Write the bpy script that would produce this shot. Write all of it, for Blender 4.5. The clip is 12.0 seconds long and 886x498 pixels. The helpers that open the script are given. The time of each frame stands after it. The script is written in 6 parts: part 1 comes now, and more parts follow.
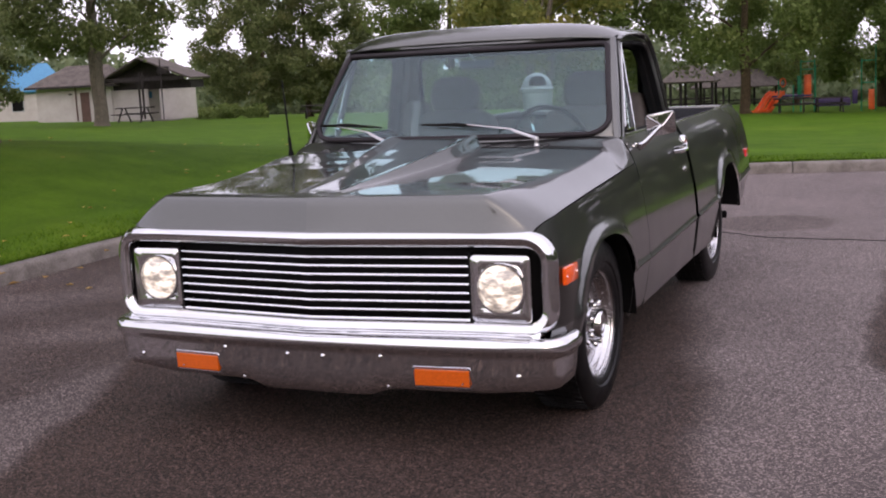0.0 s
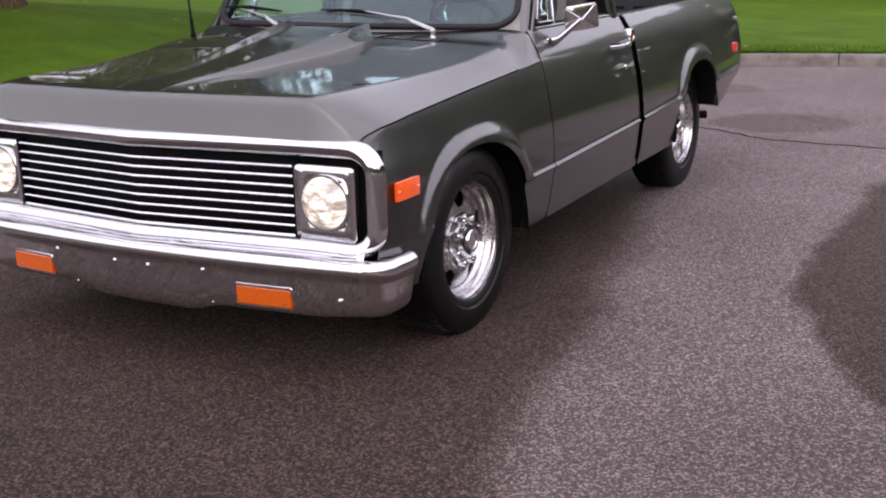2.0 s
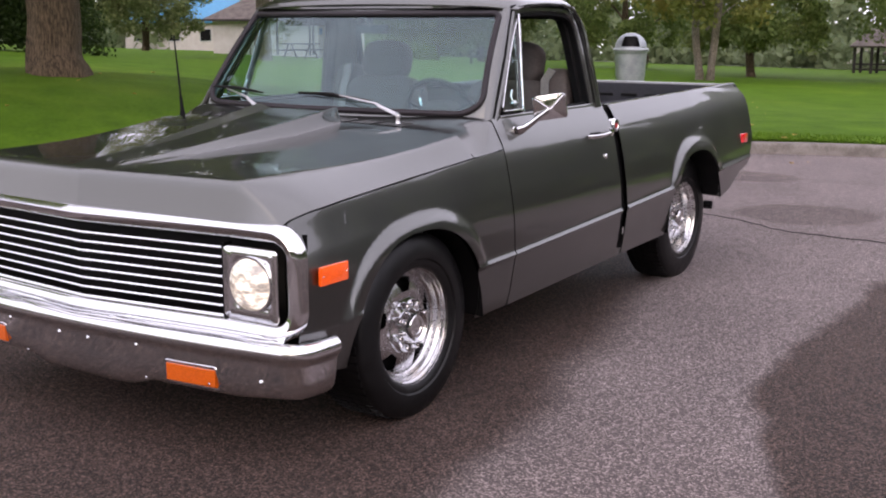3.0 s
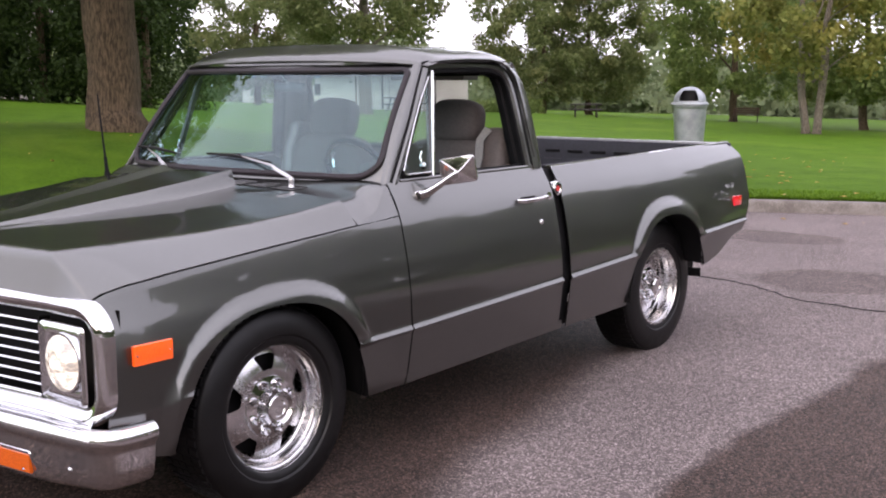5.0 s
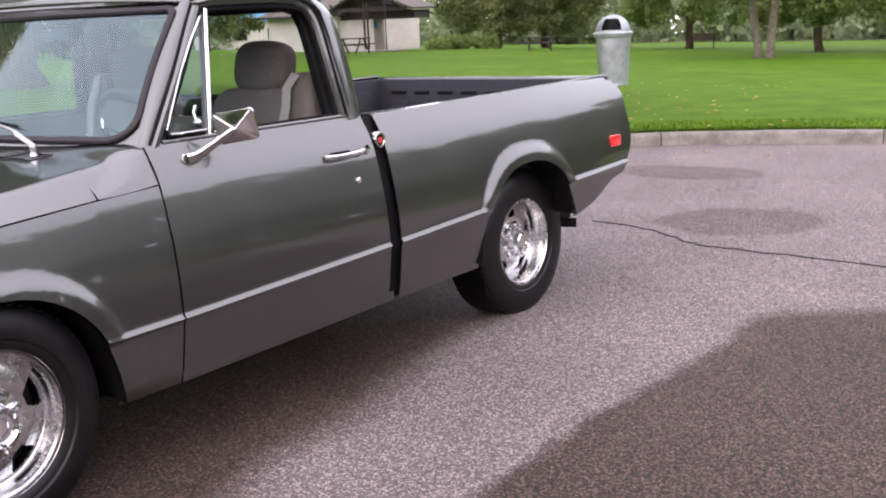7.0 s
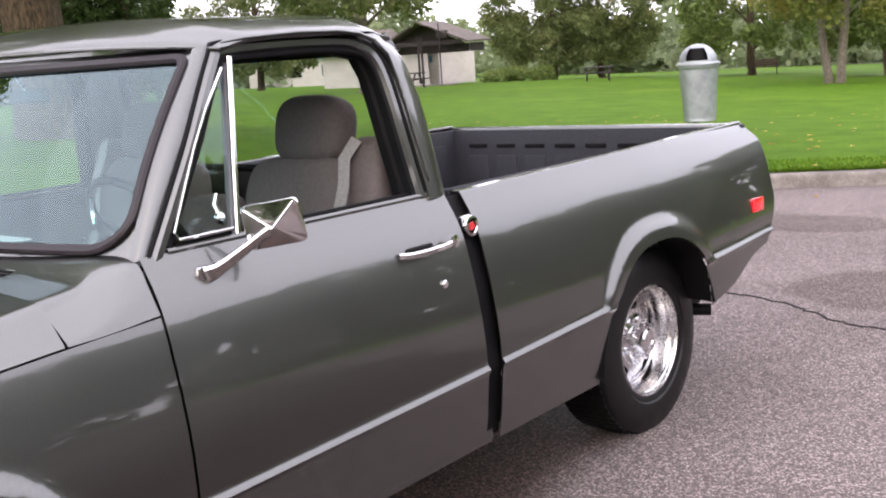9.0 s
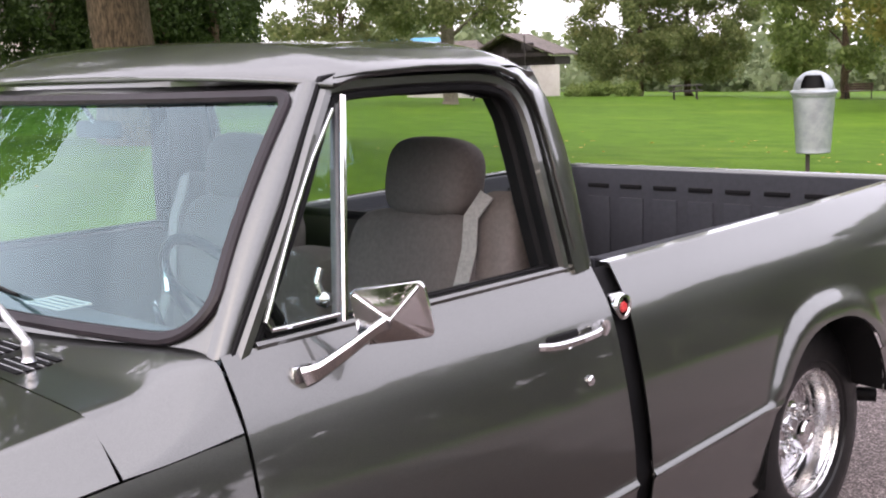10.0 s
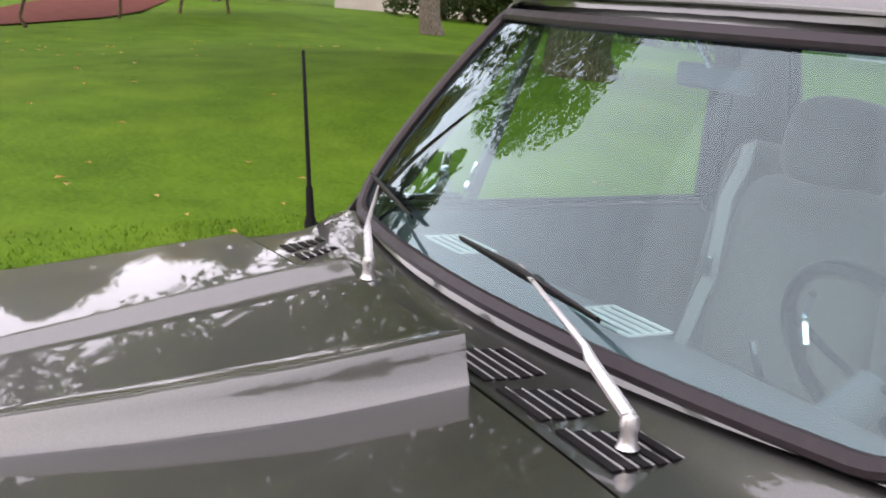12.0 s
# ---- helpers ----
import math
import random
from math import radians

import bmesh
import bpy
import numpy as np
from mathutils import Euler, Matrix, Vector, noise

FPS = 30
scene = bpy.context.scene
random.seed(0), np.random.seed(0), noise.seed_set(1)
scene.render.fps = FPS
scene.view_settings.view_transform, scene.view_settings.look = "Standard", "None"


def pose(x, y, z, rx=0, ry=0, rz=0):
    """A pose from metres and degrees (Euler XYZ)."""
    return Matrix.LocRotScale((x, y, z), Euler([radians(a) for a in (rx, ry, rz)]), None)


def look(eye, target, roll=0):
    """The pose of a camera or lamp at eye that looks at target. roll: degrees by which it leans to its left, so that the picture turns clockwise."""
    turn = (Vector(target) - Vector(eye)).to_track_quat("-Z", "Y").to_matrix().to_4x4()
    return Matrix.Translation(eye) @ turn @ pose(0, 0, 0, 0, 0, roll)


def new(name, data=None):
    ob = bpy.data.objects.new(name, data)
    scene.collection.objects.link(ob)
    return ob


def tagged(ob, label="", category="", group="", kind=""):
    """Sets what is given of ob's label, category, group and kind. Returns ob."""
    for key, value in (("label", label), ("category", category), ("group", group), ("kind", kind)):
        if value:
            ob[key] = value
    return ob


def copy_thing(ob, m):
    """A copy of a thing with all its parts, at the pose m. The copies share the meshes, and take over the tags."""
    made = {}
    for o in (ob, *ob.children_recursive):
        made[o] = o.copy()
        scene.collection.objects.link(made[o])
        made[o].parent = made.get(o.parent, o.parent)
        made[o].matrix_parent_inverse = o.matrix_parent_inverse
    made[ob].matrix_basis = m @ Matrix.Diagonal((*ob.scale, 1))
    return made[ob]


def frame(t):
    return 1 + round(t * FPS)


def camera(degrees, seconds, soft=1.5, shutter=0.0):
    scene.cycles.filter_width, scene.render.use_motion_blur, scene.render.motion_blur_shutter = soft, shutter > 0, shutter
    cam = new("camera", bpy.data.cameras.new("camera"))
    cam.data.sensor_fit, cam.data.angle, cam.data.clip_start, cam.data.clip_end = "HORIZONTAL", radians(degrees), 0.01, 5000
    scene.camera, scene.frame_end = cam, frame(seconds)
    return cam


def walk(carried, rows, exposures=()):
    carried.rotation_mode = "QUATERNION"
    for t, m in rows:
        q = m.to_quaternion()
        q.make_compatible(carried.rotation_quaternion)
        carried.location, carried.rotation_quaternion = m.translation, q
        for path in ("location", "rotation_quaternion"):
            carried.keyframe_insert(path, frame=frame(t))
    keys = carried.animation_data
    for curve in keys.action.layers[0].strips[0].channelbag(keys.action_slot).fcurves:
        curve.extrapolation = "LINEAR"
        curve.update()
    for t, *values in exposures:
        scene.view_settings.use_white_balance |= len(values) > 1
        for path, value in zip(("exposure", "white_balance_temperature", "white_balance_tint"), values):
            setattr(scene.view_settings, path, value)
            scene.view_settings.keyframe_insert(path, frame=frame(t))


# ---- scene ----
cam = camera(42.0, 12.0, soft=2.0)
PATH = [
    (0, (2.305, -4.678, 1.455), (1.498, -2.873, 1.15), -2.8),
    (0.5, (2.462, -4.497, 1.465), (1.624, -2.71, 1.144), -3.6),
    (1, (2.702, -4.283, 1.484), (1.655, -2.629, 1.072), -0.9),
    (1.5, (2.848, -4.084, 1.465), (1.827, -2.415, 1.047), -0.4),
    (1.8, (2.931, -3.93, 1.466), (1.952, -2.249, 1.001), -0.1),
    (2, (2.941, -3.857, 1.479), (2.004, -2.166, 0.965), -1.3),
    (2.5, (3.167, -3.736, 1.504), (2.083, -2.104, 1.105), -2.1),
    (3, (3.395, -3.58, 1.52), (2.323, -1.937, 1.132), -0.0),
    (3.5, (3.544, -3.378, 1.524), (2.444, -1.732, 1.24), 0.2),
    (3.7, (3.592, -3.277, 1.531), (2.485, -1.636, 1.241), 0.5),
    (5.3, (3.95, -2.613, 1.532), (2.692, -1.086, 1.234), -0.4),
    (5.5, (3.958, -2.525, 1.53), (2.705, -0.995, 1.229), -0.2),
    (6, (3.991, -2.325, 1.542), (2.751, -0.795, 1.193), -3.1),
    (6.5, (4.058, -2.055, 1.527), (2.817, -0.53, 1.165), -0.5),
    (7, (3.977, -1.758, 1.5), (2.78, -0.207, 1.097), -2.7),
    (7.2, (3.885, -1.653, 1.506), (2.727, -0.072, 1.106), -1.9),
    (8.8, (3.205, -0.909, 1.525), (1.972, 0.623, 1.158), -3.8),
    (9, (3.07, -0.849, 1.533), (1.793, 0.652, 1.189), -4.2),
    (9.5, (2.798, -0.669, 1.577), (1.513, 0.824, 1.23), -4.4),
    (10, (2.526, -0.466, 1.606), (1.153, 0.953, 1.286), -2.3),
    (10.5, (2.245, -0.403, 1.606), (0.799, 0.945, 1.3), -1.2),
    (11, (1.963, -0.403, 1.617), (0.515, 0.939, 1.301), -1.8),
    (11.5, (1.732, -0.342, 1.589), (0.146, 0.83, 1.254), -0.2),
    (12, (1.527, -0.265, 1.580), (-0.221, 0.608, 1.155), 3.5),
]
walk(cam, [(t, look(eye, target, roll)) for t, eye, target, roll in PATH], exposures=[(0.0, -0.06, 6600, 16), (1.5, 0.08, 6600, 16), (2.5, 0.24, 6600, 16), (3.7, 0.42, 6600, 13), (5.5, 0.72, 6600, 14), (7.0, 0.98, 6600, 13), (9.0, 1.08, 6700, 11), (10.5, 1.02, 6800, 13), (12.0, 0.86, 7000, 14)])

# ---- world, sun, exposure ----
scene.view_settings.exposure = 0.0
world = bpy.data.worlds.new("evening_sky")
scene.world = world
world.use_nodes = True
wn, wl = world.node_tree.nodes, world.node_tree.links
sky = wn.new("ShaderNodeTexSky")
sky.sky_type, sky.sun_disc = "NISHITA", False
sky.sun_elevation, sky.sun_rotation = radians(30), radians(152)
sky.air_density, sky.dust_density, sky.ozone_density = 1.0, 4.0, 1.0
veil = wn.new("ShaderNodeMix")
veil.data_type = "RGBA"
veil.inputs[0].default_value = 0.72
veil.inputs[7].default_value = (9.4, 9.0, 10.3, 1)
wl.new(sky.outputs[0], veil.inputs[6])
wl.new(veil.outputs[2], wn["Background"].inputs[0])
wn["Background"].inputs[1].default_value = 0.19
sun = new("sun", bpy.data.lights.new("sun", "SUN"))
sun.data.energy, sun.data.angle, sun.data.color = 0.6, radians(120), (0.97, 0.955, 1.05)
sun.matrix_world = look((0, 0, 0), (-math.sin(radians(152)), -math.cos(radians(152)), -1.5))


# ---- materials ----
def material(name, color=(0.5, 0.5, 0.5), rough=0.5, metal=0.0, coat=0.0, coat_rough=0.03, spec=0.5):
    m = bpy.data.materials.new(name)
    m.use_nodes = True
    b = m.node_tree.nodes["Principled BSDF"]
    b.inputs["Base Color"].default_value = (*color, 1)
    b.inputs["Roughness"].default_value = rough
    b.inputs["Metallic"].default_value = metal
    b.inputs["Coat Weight"].default_value = coat
    b.inputs["Coat Roughness"].default_value = coat_rough
    b.inputs["Specular IOR Level"].default_value = spec
    return m


class Nodes:
    """Short forms for wiring one material."""

    def __init__(self, m):
        self.t = m.node_tree
        self.b = self.t.nodes["Principled BSDF"]
        self.pos = self.t.nodes.new("ShaderNodeNewGeometry").outputs["Position"]

    def put(self, value, socket):
        if isinstance(value, bpy.types.NodeSocket):
            self.t.links.new(value, socket)
        elif isinstance(value, tuple) and len(value) == 3 and socket.type == "RGBA":
            socket.default_value = (*value, 1)
        else:
            socket.default_value = value

    def math(self, op, a, b=0.0, c=0.0):
        n = self.t.nodes.new("ShaderNodeMath")
        n.operation = op
        for v, s in zip((a, b, c), n.inputs):
            self.put(v, s)
        return n.outputs[0]

    def noise(self, scale, detail=3.0, rough=0.55, vector=None, stretch=None):
        n = self.t.nodes.new("ShaderNodeTexNoise")
        n.inputs["Scale"].default_value, n.inputs["Detail"].default_value, n.inputs["Roughness"].default_value = scale, detail, rough
        self.put(self.stretched(vector or self.pos, stretch), n.inputs["Vector"])
        return n.outputs[0]

    def stretched(self, vector, stretch):
        if not stretch:
            return vector
        n = self.t.nodes.new("ShaderNodeMapping")
        n.inputs["Scale"].default_value = stretch
        self.put(vector, n.inputs["Vector"])
        return n.outputs[0]

    def cells(self, scale, out="Color", feature="F1", stretch=None):
        n = self.t.nodes.new("ShaderNodeTexVoronoi")
        n.feature = feature
        n.inputs["Scale"].default_value = scale
        self.put(self.stretched(self.pos, stretch), n.inputs["Vector"])
        return n.outputs[out]

    def ramp(self, x, lo, hi, a=0.0, b=1.0):
        if lo > hi:
            lo, hi, a, b = hi, lo, b, a
        n = self.t.nodes.new("ShaderNodeMapRange")
        n.interpolation_type = "SMOOTHSTEP"
        for v, s in zip((x, lo, hi, a, b), n.inputs):
            self.put(v, s)
        return n.outputs[0]

    def mix(self, f, a, b, kind="MIX"):
        n = self.t.nodes.new("ShaderNodeMix")
        n.data_type, n.blend_type = "RGBA", kind
        self.put(f, n.inputs[0]), self.put(a, n.inputs[6]), self.put(b, n.inputs[7])
        return n.outputs[2]

    def xyz(self):
        n = self.t.nodes.new("ShaderNodeSeparateXYZ")
        self.put(self.pos, n.inputs[0])
        return n.outputs

    def bump(self, height, strength=0.3, distance=0.01):
        n = self.t.nodes.new("ShaderNodeBump")
        n.inputs["Strength"].default_value, n.inputs["Distance"].default_value = strength, distance
        self.put(height, n.inputs["Height"])
        self.put(n.outputs[0], self.b.inputs["Normal"])

    def color(self, v):
        self.put(v, self.b.inputs["Base Color"])

    def rough(self, v):
        self.put(v, self.b.inputs["Roughness"])

    def random(self):
        return self.t.nodes.new("ShaderNodeObjectInfo").outputs["Random"]

    def island(self):
        return self.t.nodes.new("ShaderNodeNewGeometry").outputs["Random Per Island"]


def paint_material():
    m = material("charcoal_paint", (0.1, 0.1, 0.09), 0.24, 1.0, 1.0, 0.03)
    n = Nodes(m)
    n.b.inputs["Coat IOR"].default_value = 1.66
    flake = n.cells(1400, "Color")
    n.color(n.mix(n.ramp(flake, 0.2, 0.9), (0.086, 0.087, 0.082), (0.111, 0.112, 0.106)))
    n.rough(n.ramp(n.noise(3, 4), 0.3, 0.7, 0.33, 0.37))
    return m


def chrome_material():
    m = material("chrome", (0.70, 0.70, 0.71), 0.07, 1.0)
    n = Nodes(m)
    n.rough(n.ramp(n.noise(14, 5), 0.35, 0.75, 0.04, 0.13))
    return m


def asphalt_material():
    m = material("asphalt", spec=0.22)
    n = Nodes(m)
    x, y, z = n.xyz()
    wob = n.math("MULTIPLY", n.math("SUBTRACT", n.noise(0.9, 5, 0.6), 0.5), 0.42)
    wob2 = n.math("MULTIPLY", n.math("SUBTRACT", n.noise(0.45, 3, 0.5), 0.5), 0.9)
    xs, ys = n.math("ADD", x, wob), n.math("ADD", y, wob2)
    # damp ground before the truck, with the truck's own shade painted in underneath
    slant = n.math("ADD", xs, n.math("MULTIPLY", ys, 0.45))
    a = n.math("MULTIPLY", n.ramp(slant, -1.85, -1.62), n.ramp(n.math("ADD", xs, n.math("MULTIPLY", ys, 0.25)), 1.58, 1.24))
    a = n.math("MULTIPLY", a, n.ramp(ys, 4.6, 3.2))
    # a second damp stretch beside it
    near = n.math("MULTIPLY", n.math("MAXIMUM", n.math("SUBTRACT", 0.85, ys), 0.0), 0.5)
    b = n.math("MULTIPLY", n.ramp(n.math("SUBTRACT", xs, near), 1.88, 1.98), n.ramp(n.math("SUBTRACT", ys, n.math("MULTIPLY", n.math("SUBTRACT", xs, 1.9), 0.75)), 3.45, 3.15))
    # half-dried ground towards the lawn
    left = n.math("MULTIPLY", n.math("MULTIPLY", n.ramp(xs, -1.66, -1.84), n.ramp(ys, 6.0, 3.5)), n.ramp(n.noise(1.1, 4, 0.6), 0.35, 0.6, 0.5, 0.85))
    # the dry strip grows darker before the truck
    left = n.math("MAXIMUM", left, n.math("MULTIPLY", n.ramp(ys, 0.9, -0.6), 0.34))
    # old patches behind the truck
    dx, dy = n.math("DIVIDE", n.math("SUBTRACT", xs, 0.85), 0.58), n.math("DIVIDE", n.math("SUBTRACT", ys, 5.65), 0.60)
    c = n.ramp(n.math("ADD", n.math("MULTIPLY", dx, dx), n.math("MULTIPLY", dy, dy)), 1.1, 0.75)
    ex, ey = n.math("DIVIDE", n.math("SUBTRACT", xs, -0.5), 0.75), n.math("DIVIDE", n.math("SUBTRACT", ys, 7.65), 0.45)
    d = n.ramp(n.math("ADD", n.math("MULTIPLY", ex, ex), n.math("MULTIPLY", ey, ey)), 1.1, 0.75)
    damp_shade = n.math("MAXIMUM", n.math("MAXIMUM", a, n.math("MAXIMUM", b, left)), n.math("MULTIPLY", n.math("MAXIMUM", c, d), 0.5))
    stone = n.cells(135, "Color")
    tone = n.t.nodes.new("ShaderNodeSeparateColor")
    n.put(stone, tone.inputs[0])
    fine = n.ramp(n.noise(75, 6, 0.75), 0.36, 0.66)
    gap = n.ramp(n.cells(135, "Distance"), 0.30, 0.62, 1.0, 0.40)
    coarse = n.ramp(n.noise(30, 4, 0.7), 0.35, 0.65, 0.78, 1.20)
    speck = n.math("MULTIPLY", n.math("ADD", n.math("MULTIPLY", n.ramp(tone.outputs[0], 0.48, 0.98), 1.0), n.math("MULTIPLY", fine, 0.45)), n.math("MULTIPLY", gap, coarse))
    dry = n.mix(speck, (0.080, 0.066, 0.063), (0.49, 0.41, 0.395))
    # wet stone, its dark tone deepened for the shade under the truck
    wet_shaded = n.mix(speck, (0.002, 0.0015, 0.0012), (0.215, 0.142, 0.116))
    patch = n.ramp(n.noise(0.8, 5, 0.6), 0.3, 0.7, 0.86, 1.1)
    base = n.mix(damp_shade, dry, wet_shaded)
    n.color(n.mix(1.0, base, patch, "MULTIPLY"))
    n.rough(n.ramp(damp_shade, 0, 1, 0.85, 0.62))
    n.bump(n.math("ADD", n.math("MULTIPLY", speck, 0.7), fine), 0.7, 0.006)
    return m


def lawn_material():
    m = material("lawn", rough=0.85, spec=0.06)
    n = Nodes(m)
    f = n.math("ADD", n.math("MULTIPLY", n.noise(26, 5, 0.75), 0.6), n.math("MULTIPLY", n.noise(1.3, 4, 0.6), 0.45))
    c = n.mix(n.ramp(f, 0.30, 0.74), (0.032, 0.076, 0.004), (0.088, 0.166, 0.011))
    dryness = n.ramp(n.noise(0.22, 4, 0.65), 0.52, 0.72)
    c = n.mix(n.math("MULTIPLY", dryness, 0.45), c, (0.138, 0.195, 0.020))
    n.color(c)
    n.bump(n.noise(45, 4, 0.75), 0.35, 0.02)
    return m


def blade_material():
    m = material("grass_blades", rough=0.7, spec=0.1)
    n = Nodes(m)
    n.color(n.mix(n.island(), (0.048, 0.102, 0.006), (0.112, 0.195, 0.014)))
    return m


def leaf_material(name, a, b, c):
    m = material(name, rough=0.6, spec=0.25)
    n = Nodes(m)
    col = n.mix(n.island(), a, b)
    col = n.mix(n.math("MULTIPLY", n.ramp(n.noise(0.45, 3), 0.5, 0.75), 0.6), col, c)
    n.color(n.mix(n.math("MULTIPLY", n.random(), 0.35), col, b))
    n.b.inputs["Subsurface Weight"].default_value = 0.0
    tr = n.t.nodes.new("ShaderNodeBsdfTranslucent")
    n.put(col, tr.inputs[0])
    mx = n.t.nodes.new("ShaderNodeMixShader")
    mx.inputs[0].default_value = 0.45
    n.t.links.new(n.b.outputs[0], mx.inputs[1])
    n.t.links.new(tr.outputs[0], mx.inputs[2])
    n.t.links.new(mx.outputs[0], n.t.nodes["Material Output"].inputs[0])
    return m


def bark_material(name, a, b):
    m = material(name, rough=0.9, spec=0.2)
    n = Nodes(m)
    f = n.noise(20, 6, 0.72, stretch=(2.0, 2.0, 0.4))
    n.color(n.mix(n.ramp(f, 0.38, 0.64), a, b))
    n.bump(f, 0.9, 0.03)
    return m


def mottled(name, a, b, scale=6.0, rough=0.8, metal=0.0, bump=0.2, distance=0.004, spec=0.4):
    m = material(name, a, rough, metal, spec=spec)
    n = Nodes(m)
    f = n.math("ADD", n.math("MULTIPLY", n.noise(scale, 5, 0.6), 0.6), n.math("MULTIPLY", n.noise(scale * 14, 3, 0.6), 0.4))
    n.color(n.mix(n.ramp(f, 0.35, 0.65), a, b))
    n.rough(n.ramp(f, 0.3, 0.7, max(rough - 0.1, 0.02), min(rough + 0.08, 1)))
    if bump:
        n.bump(f, bump, distance)
    return m


def pane_material(name, tint, gain, band=None):
    m = bpy.data.materials.new(name)
    m.use_nodes = True
    t = m.node_tree
    t.nodes.remove(t.nodes["Principled BSDF"])
    clear, gloss, mx, fr = (t.nodes.new(k) for k in ("ShaderNodeBsdfTransparent", "ShaderNodeBsdfGlossy", "ShaderNodeMixShader", "ShaderNodeLayerWeight"))
    clear.inputs[0].default_value = (*tint, 1)
    if band:
        # shade band dyed into the top of the glass
        geo, xyz, ramp, mix = (t.nodes.new(k) for k in ("ShaderNodeNewGeometry", "ShaderNodeSeparateXYZ", "ShaderNodeMapRange", "ShaderNodeMix"))
        mix.data_type = "RGBA"
        ramp.inputs[1].default_value, ramp.inputs[2].default_value = 1.44, 1.56
        mix.inputs[6].default_value, mix.inputs[7].default_value = (*tint, 1), (*band, 1)
        t.links.new(geo.outputs["Position"], xyz.inputs[0])
        t.links.new(xyz.outputs[2], ramp.inputs[0])
        t.links.new(ramp.outputs[0], mix.inputs[0])
        t.links.new(mix.outputs[2], clear.inputs[0])
    gloss.inputs[0].default_value = (0.78, 0.97, 1.0, 1)
    gloss.inputs["Roughness"].default_value = 0.01
    fr.inputs[0].default_value = 0.5
    power, scale = t.nodes.new("ShaderNodeMath"), t.nodes.new("ShaderNodeMath")
    power.operation, scale.operation = "POWER", "MULTIPLY_ADD"
    power.inputs[1].default_value = 3.5
    scale.inputs[1].default_value, scale.inputs[2].default_value = 0.62, gain
    scale.use_clamp = True
    t.links.new(fr.outputs["Facing"], power.inputs[0])
    t.links.new(power.outputs[0], scale.inputs[0])
    t.links.new(scale.outputs[0], mx.inputs[0])
    t.links.new(clear.outputs[0], mx.inputs[1])
    t.links.new(gloss.outputs[0], mx.inputs[2])
    t.links.new(mx.outputs[0], t.nodes["Material Output"].inputs[0])
    return m


def lens_material(name, color, glow=0.0, rough=0.15):
    m = material(name, color, rough, 0.0, 1.0, 0.05)
    n = Nodes(m)
    f = n.cells(160, "Distance", stretch=(1, 1, 1))
    n.color(n.mix(n.ramp(f, 0.1, 0.7), color, tuple(0.75 * c for c in color)))
    n.bump(f, 0.15, 0.001)
    if glow and glow < 1:
        n.b.inputs["Emission Color"].default_value = (*color, 1)
        n.b.inputs["Emission Strength"].default_value = glow
    elif glow:
        beam = n.noise(13, 3, 0.6, stretch=(1, 1, 2.2))
        n.put(n.mix(n.ramp(beam, 0.35, 0.6), (1.0, 0.72, 0.46), (1.0, 0.95, 0.86)), n.b.inputs["Emission Color"])
        n.put(n.ramp(beam, 0.36, 0.62, 0.12 * glow, glow), n.b.inputs["Emission Strength"])
    return m


PAINT = paint_material()
CHROME = chrome_material()
ASPHALT = asphalt_material()
LAWN = lawn_material()
BLADES = blade_material()
LEAF_GREEN = leaf_material("broad_leaves", (0.108, 0.1566, 0.0414), (0.2106, 0.27, 0.081), (0.2484, 0.243, 0.081))
LEAF_GREY = leaf_material("grey_green_leaves", (0.1296, 0.1728, 0.081), (0.2322, 0.2754, 0.1458), (0.2052, 0.2268, 0.108))
LEAF_OLIVE = leaf_material("olive_leaves", (0.1134, 0.1458, 0.0495), (0.2214, 0.2538, 0.1026), (0.2484, 0.2214, 0.0864))
LEAF_GOLD = leaf_material("turning_leaves", (0.1404, 0.1728, 0.0432), (0.27, 0.27, 0.0756), (0.3888, 0.2916, 0.0648))
LEAF_DARK = leaf_material("evergreen_leaves", (0.018, 0.034, 0.008), (0.05, 0.082, 0.018), (0.034, 0.058, 0.014))
BARK = bark_material("furrowed_bark", (0.044, 0.032, 0.0208), (0.16, 0.116, 0.076))
BARK_PALE = bark_material("pale_bark", (0.096, 0.08, 0.064), (0.24, 0.208, 0.168))
RUBBER = mottled("black_rubber", (0.0022, 0.002, 0.0022), (0.006, 0.0056, 0.006), 20, 0.46, bump=0.12, distance=0.001, spec=0.30)
SEAL = mottled("weatherstrip", (0.010, 0.0072, 0.0092), (0.019, 0.014, 0.017), 30, 0.45, bump=0.05, spec=0.28)
TRIM_BLACK = mottled("black_trim", (0.003, 0.003, 0.0034), (0.007, 0.0065, 0.007), 12, 0.62, bump=0.1, distance=0.002, spec=0.12)
LINER = mottled("bed_liner", (0.010, 0.0105, 0.014), (0.022, 0.023, 0.029), 40, 0.8, bump=0.5, distance=0.003)
ALLOY = mottled("polished_alloy", (0.578, 0.5695, 0.578), (0.646, 0.6375, 0.646), 8, 0.24, 1.0, bump=0)
STEEL = mottled("brushed_steel", (0.5, 0.5, 0.5), (0.66, 0.66, 0.66), 25, 0.3, 1.0, bump=0.03, distance=0.001)
SILVER = mottled("satin_silver", (0.46, 0.455, 0.46), (0.56, 0.555, 0.56), 30, 0.34, 0.9, bump=0.02, distance=0.001)
CLOTH = mottled("brown_grey_cloth", (0.100, 0.086, 0.082), (0.128, 0.110, 0.105), 90, 0.95, bump=0.3, distance=0.0015, spec=0.1)
BELT = mottled("grey_webbing", (0.192, 0.184, 0.176), (0.272, 0.256, 0.248), 120, 0.8, bump=0.2, distance=0.001)
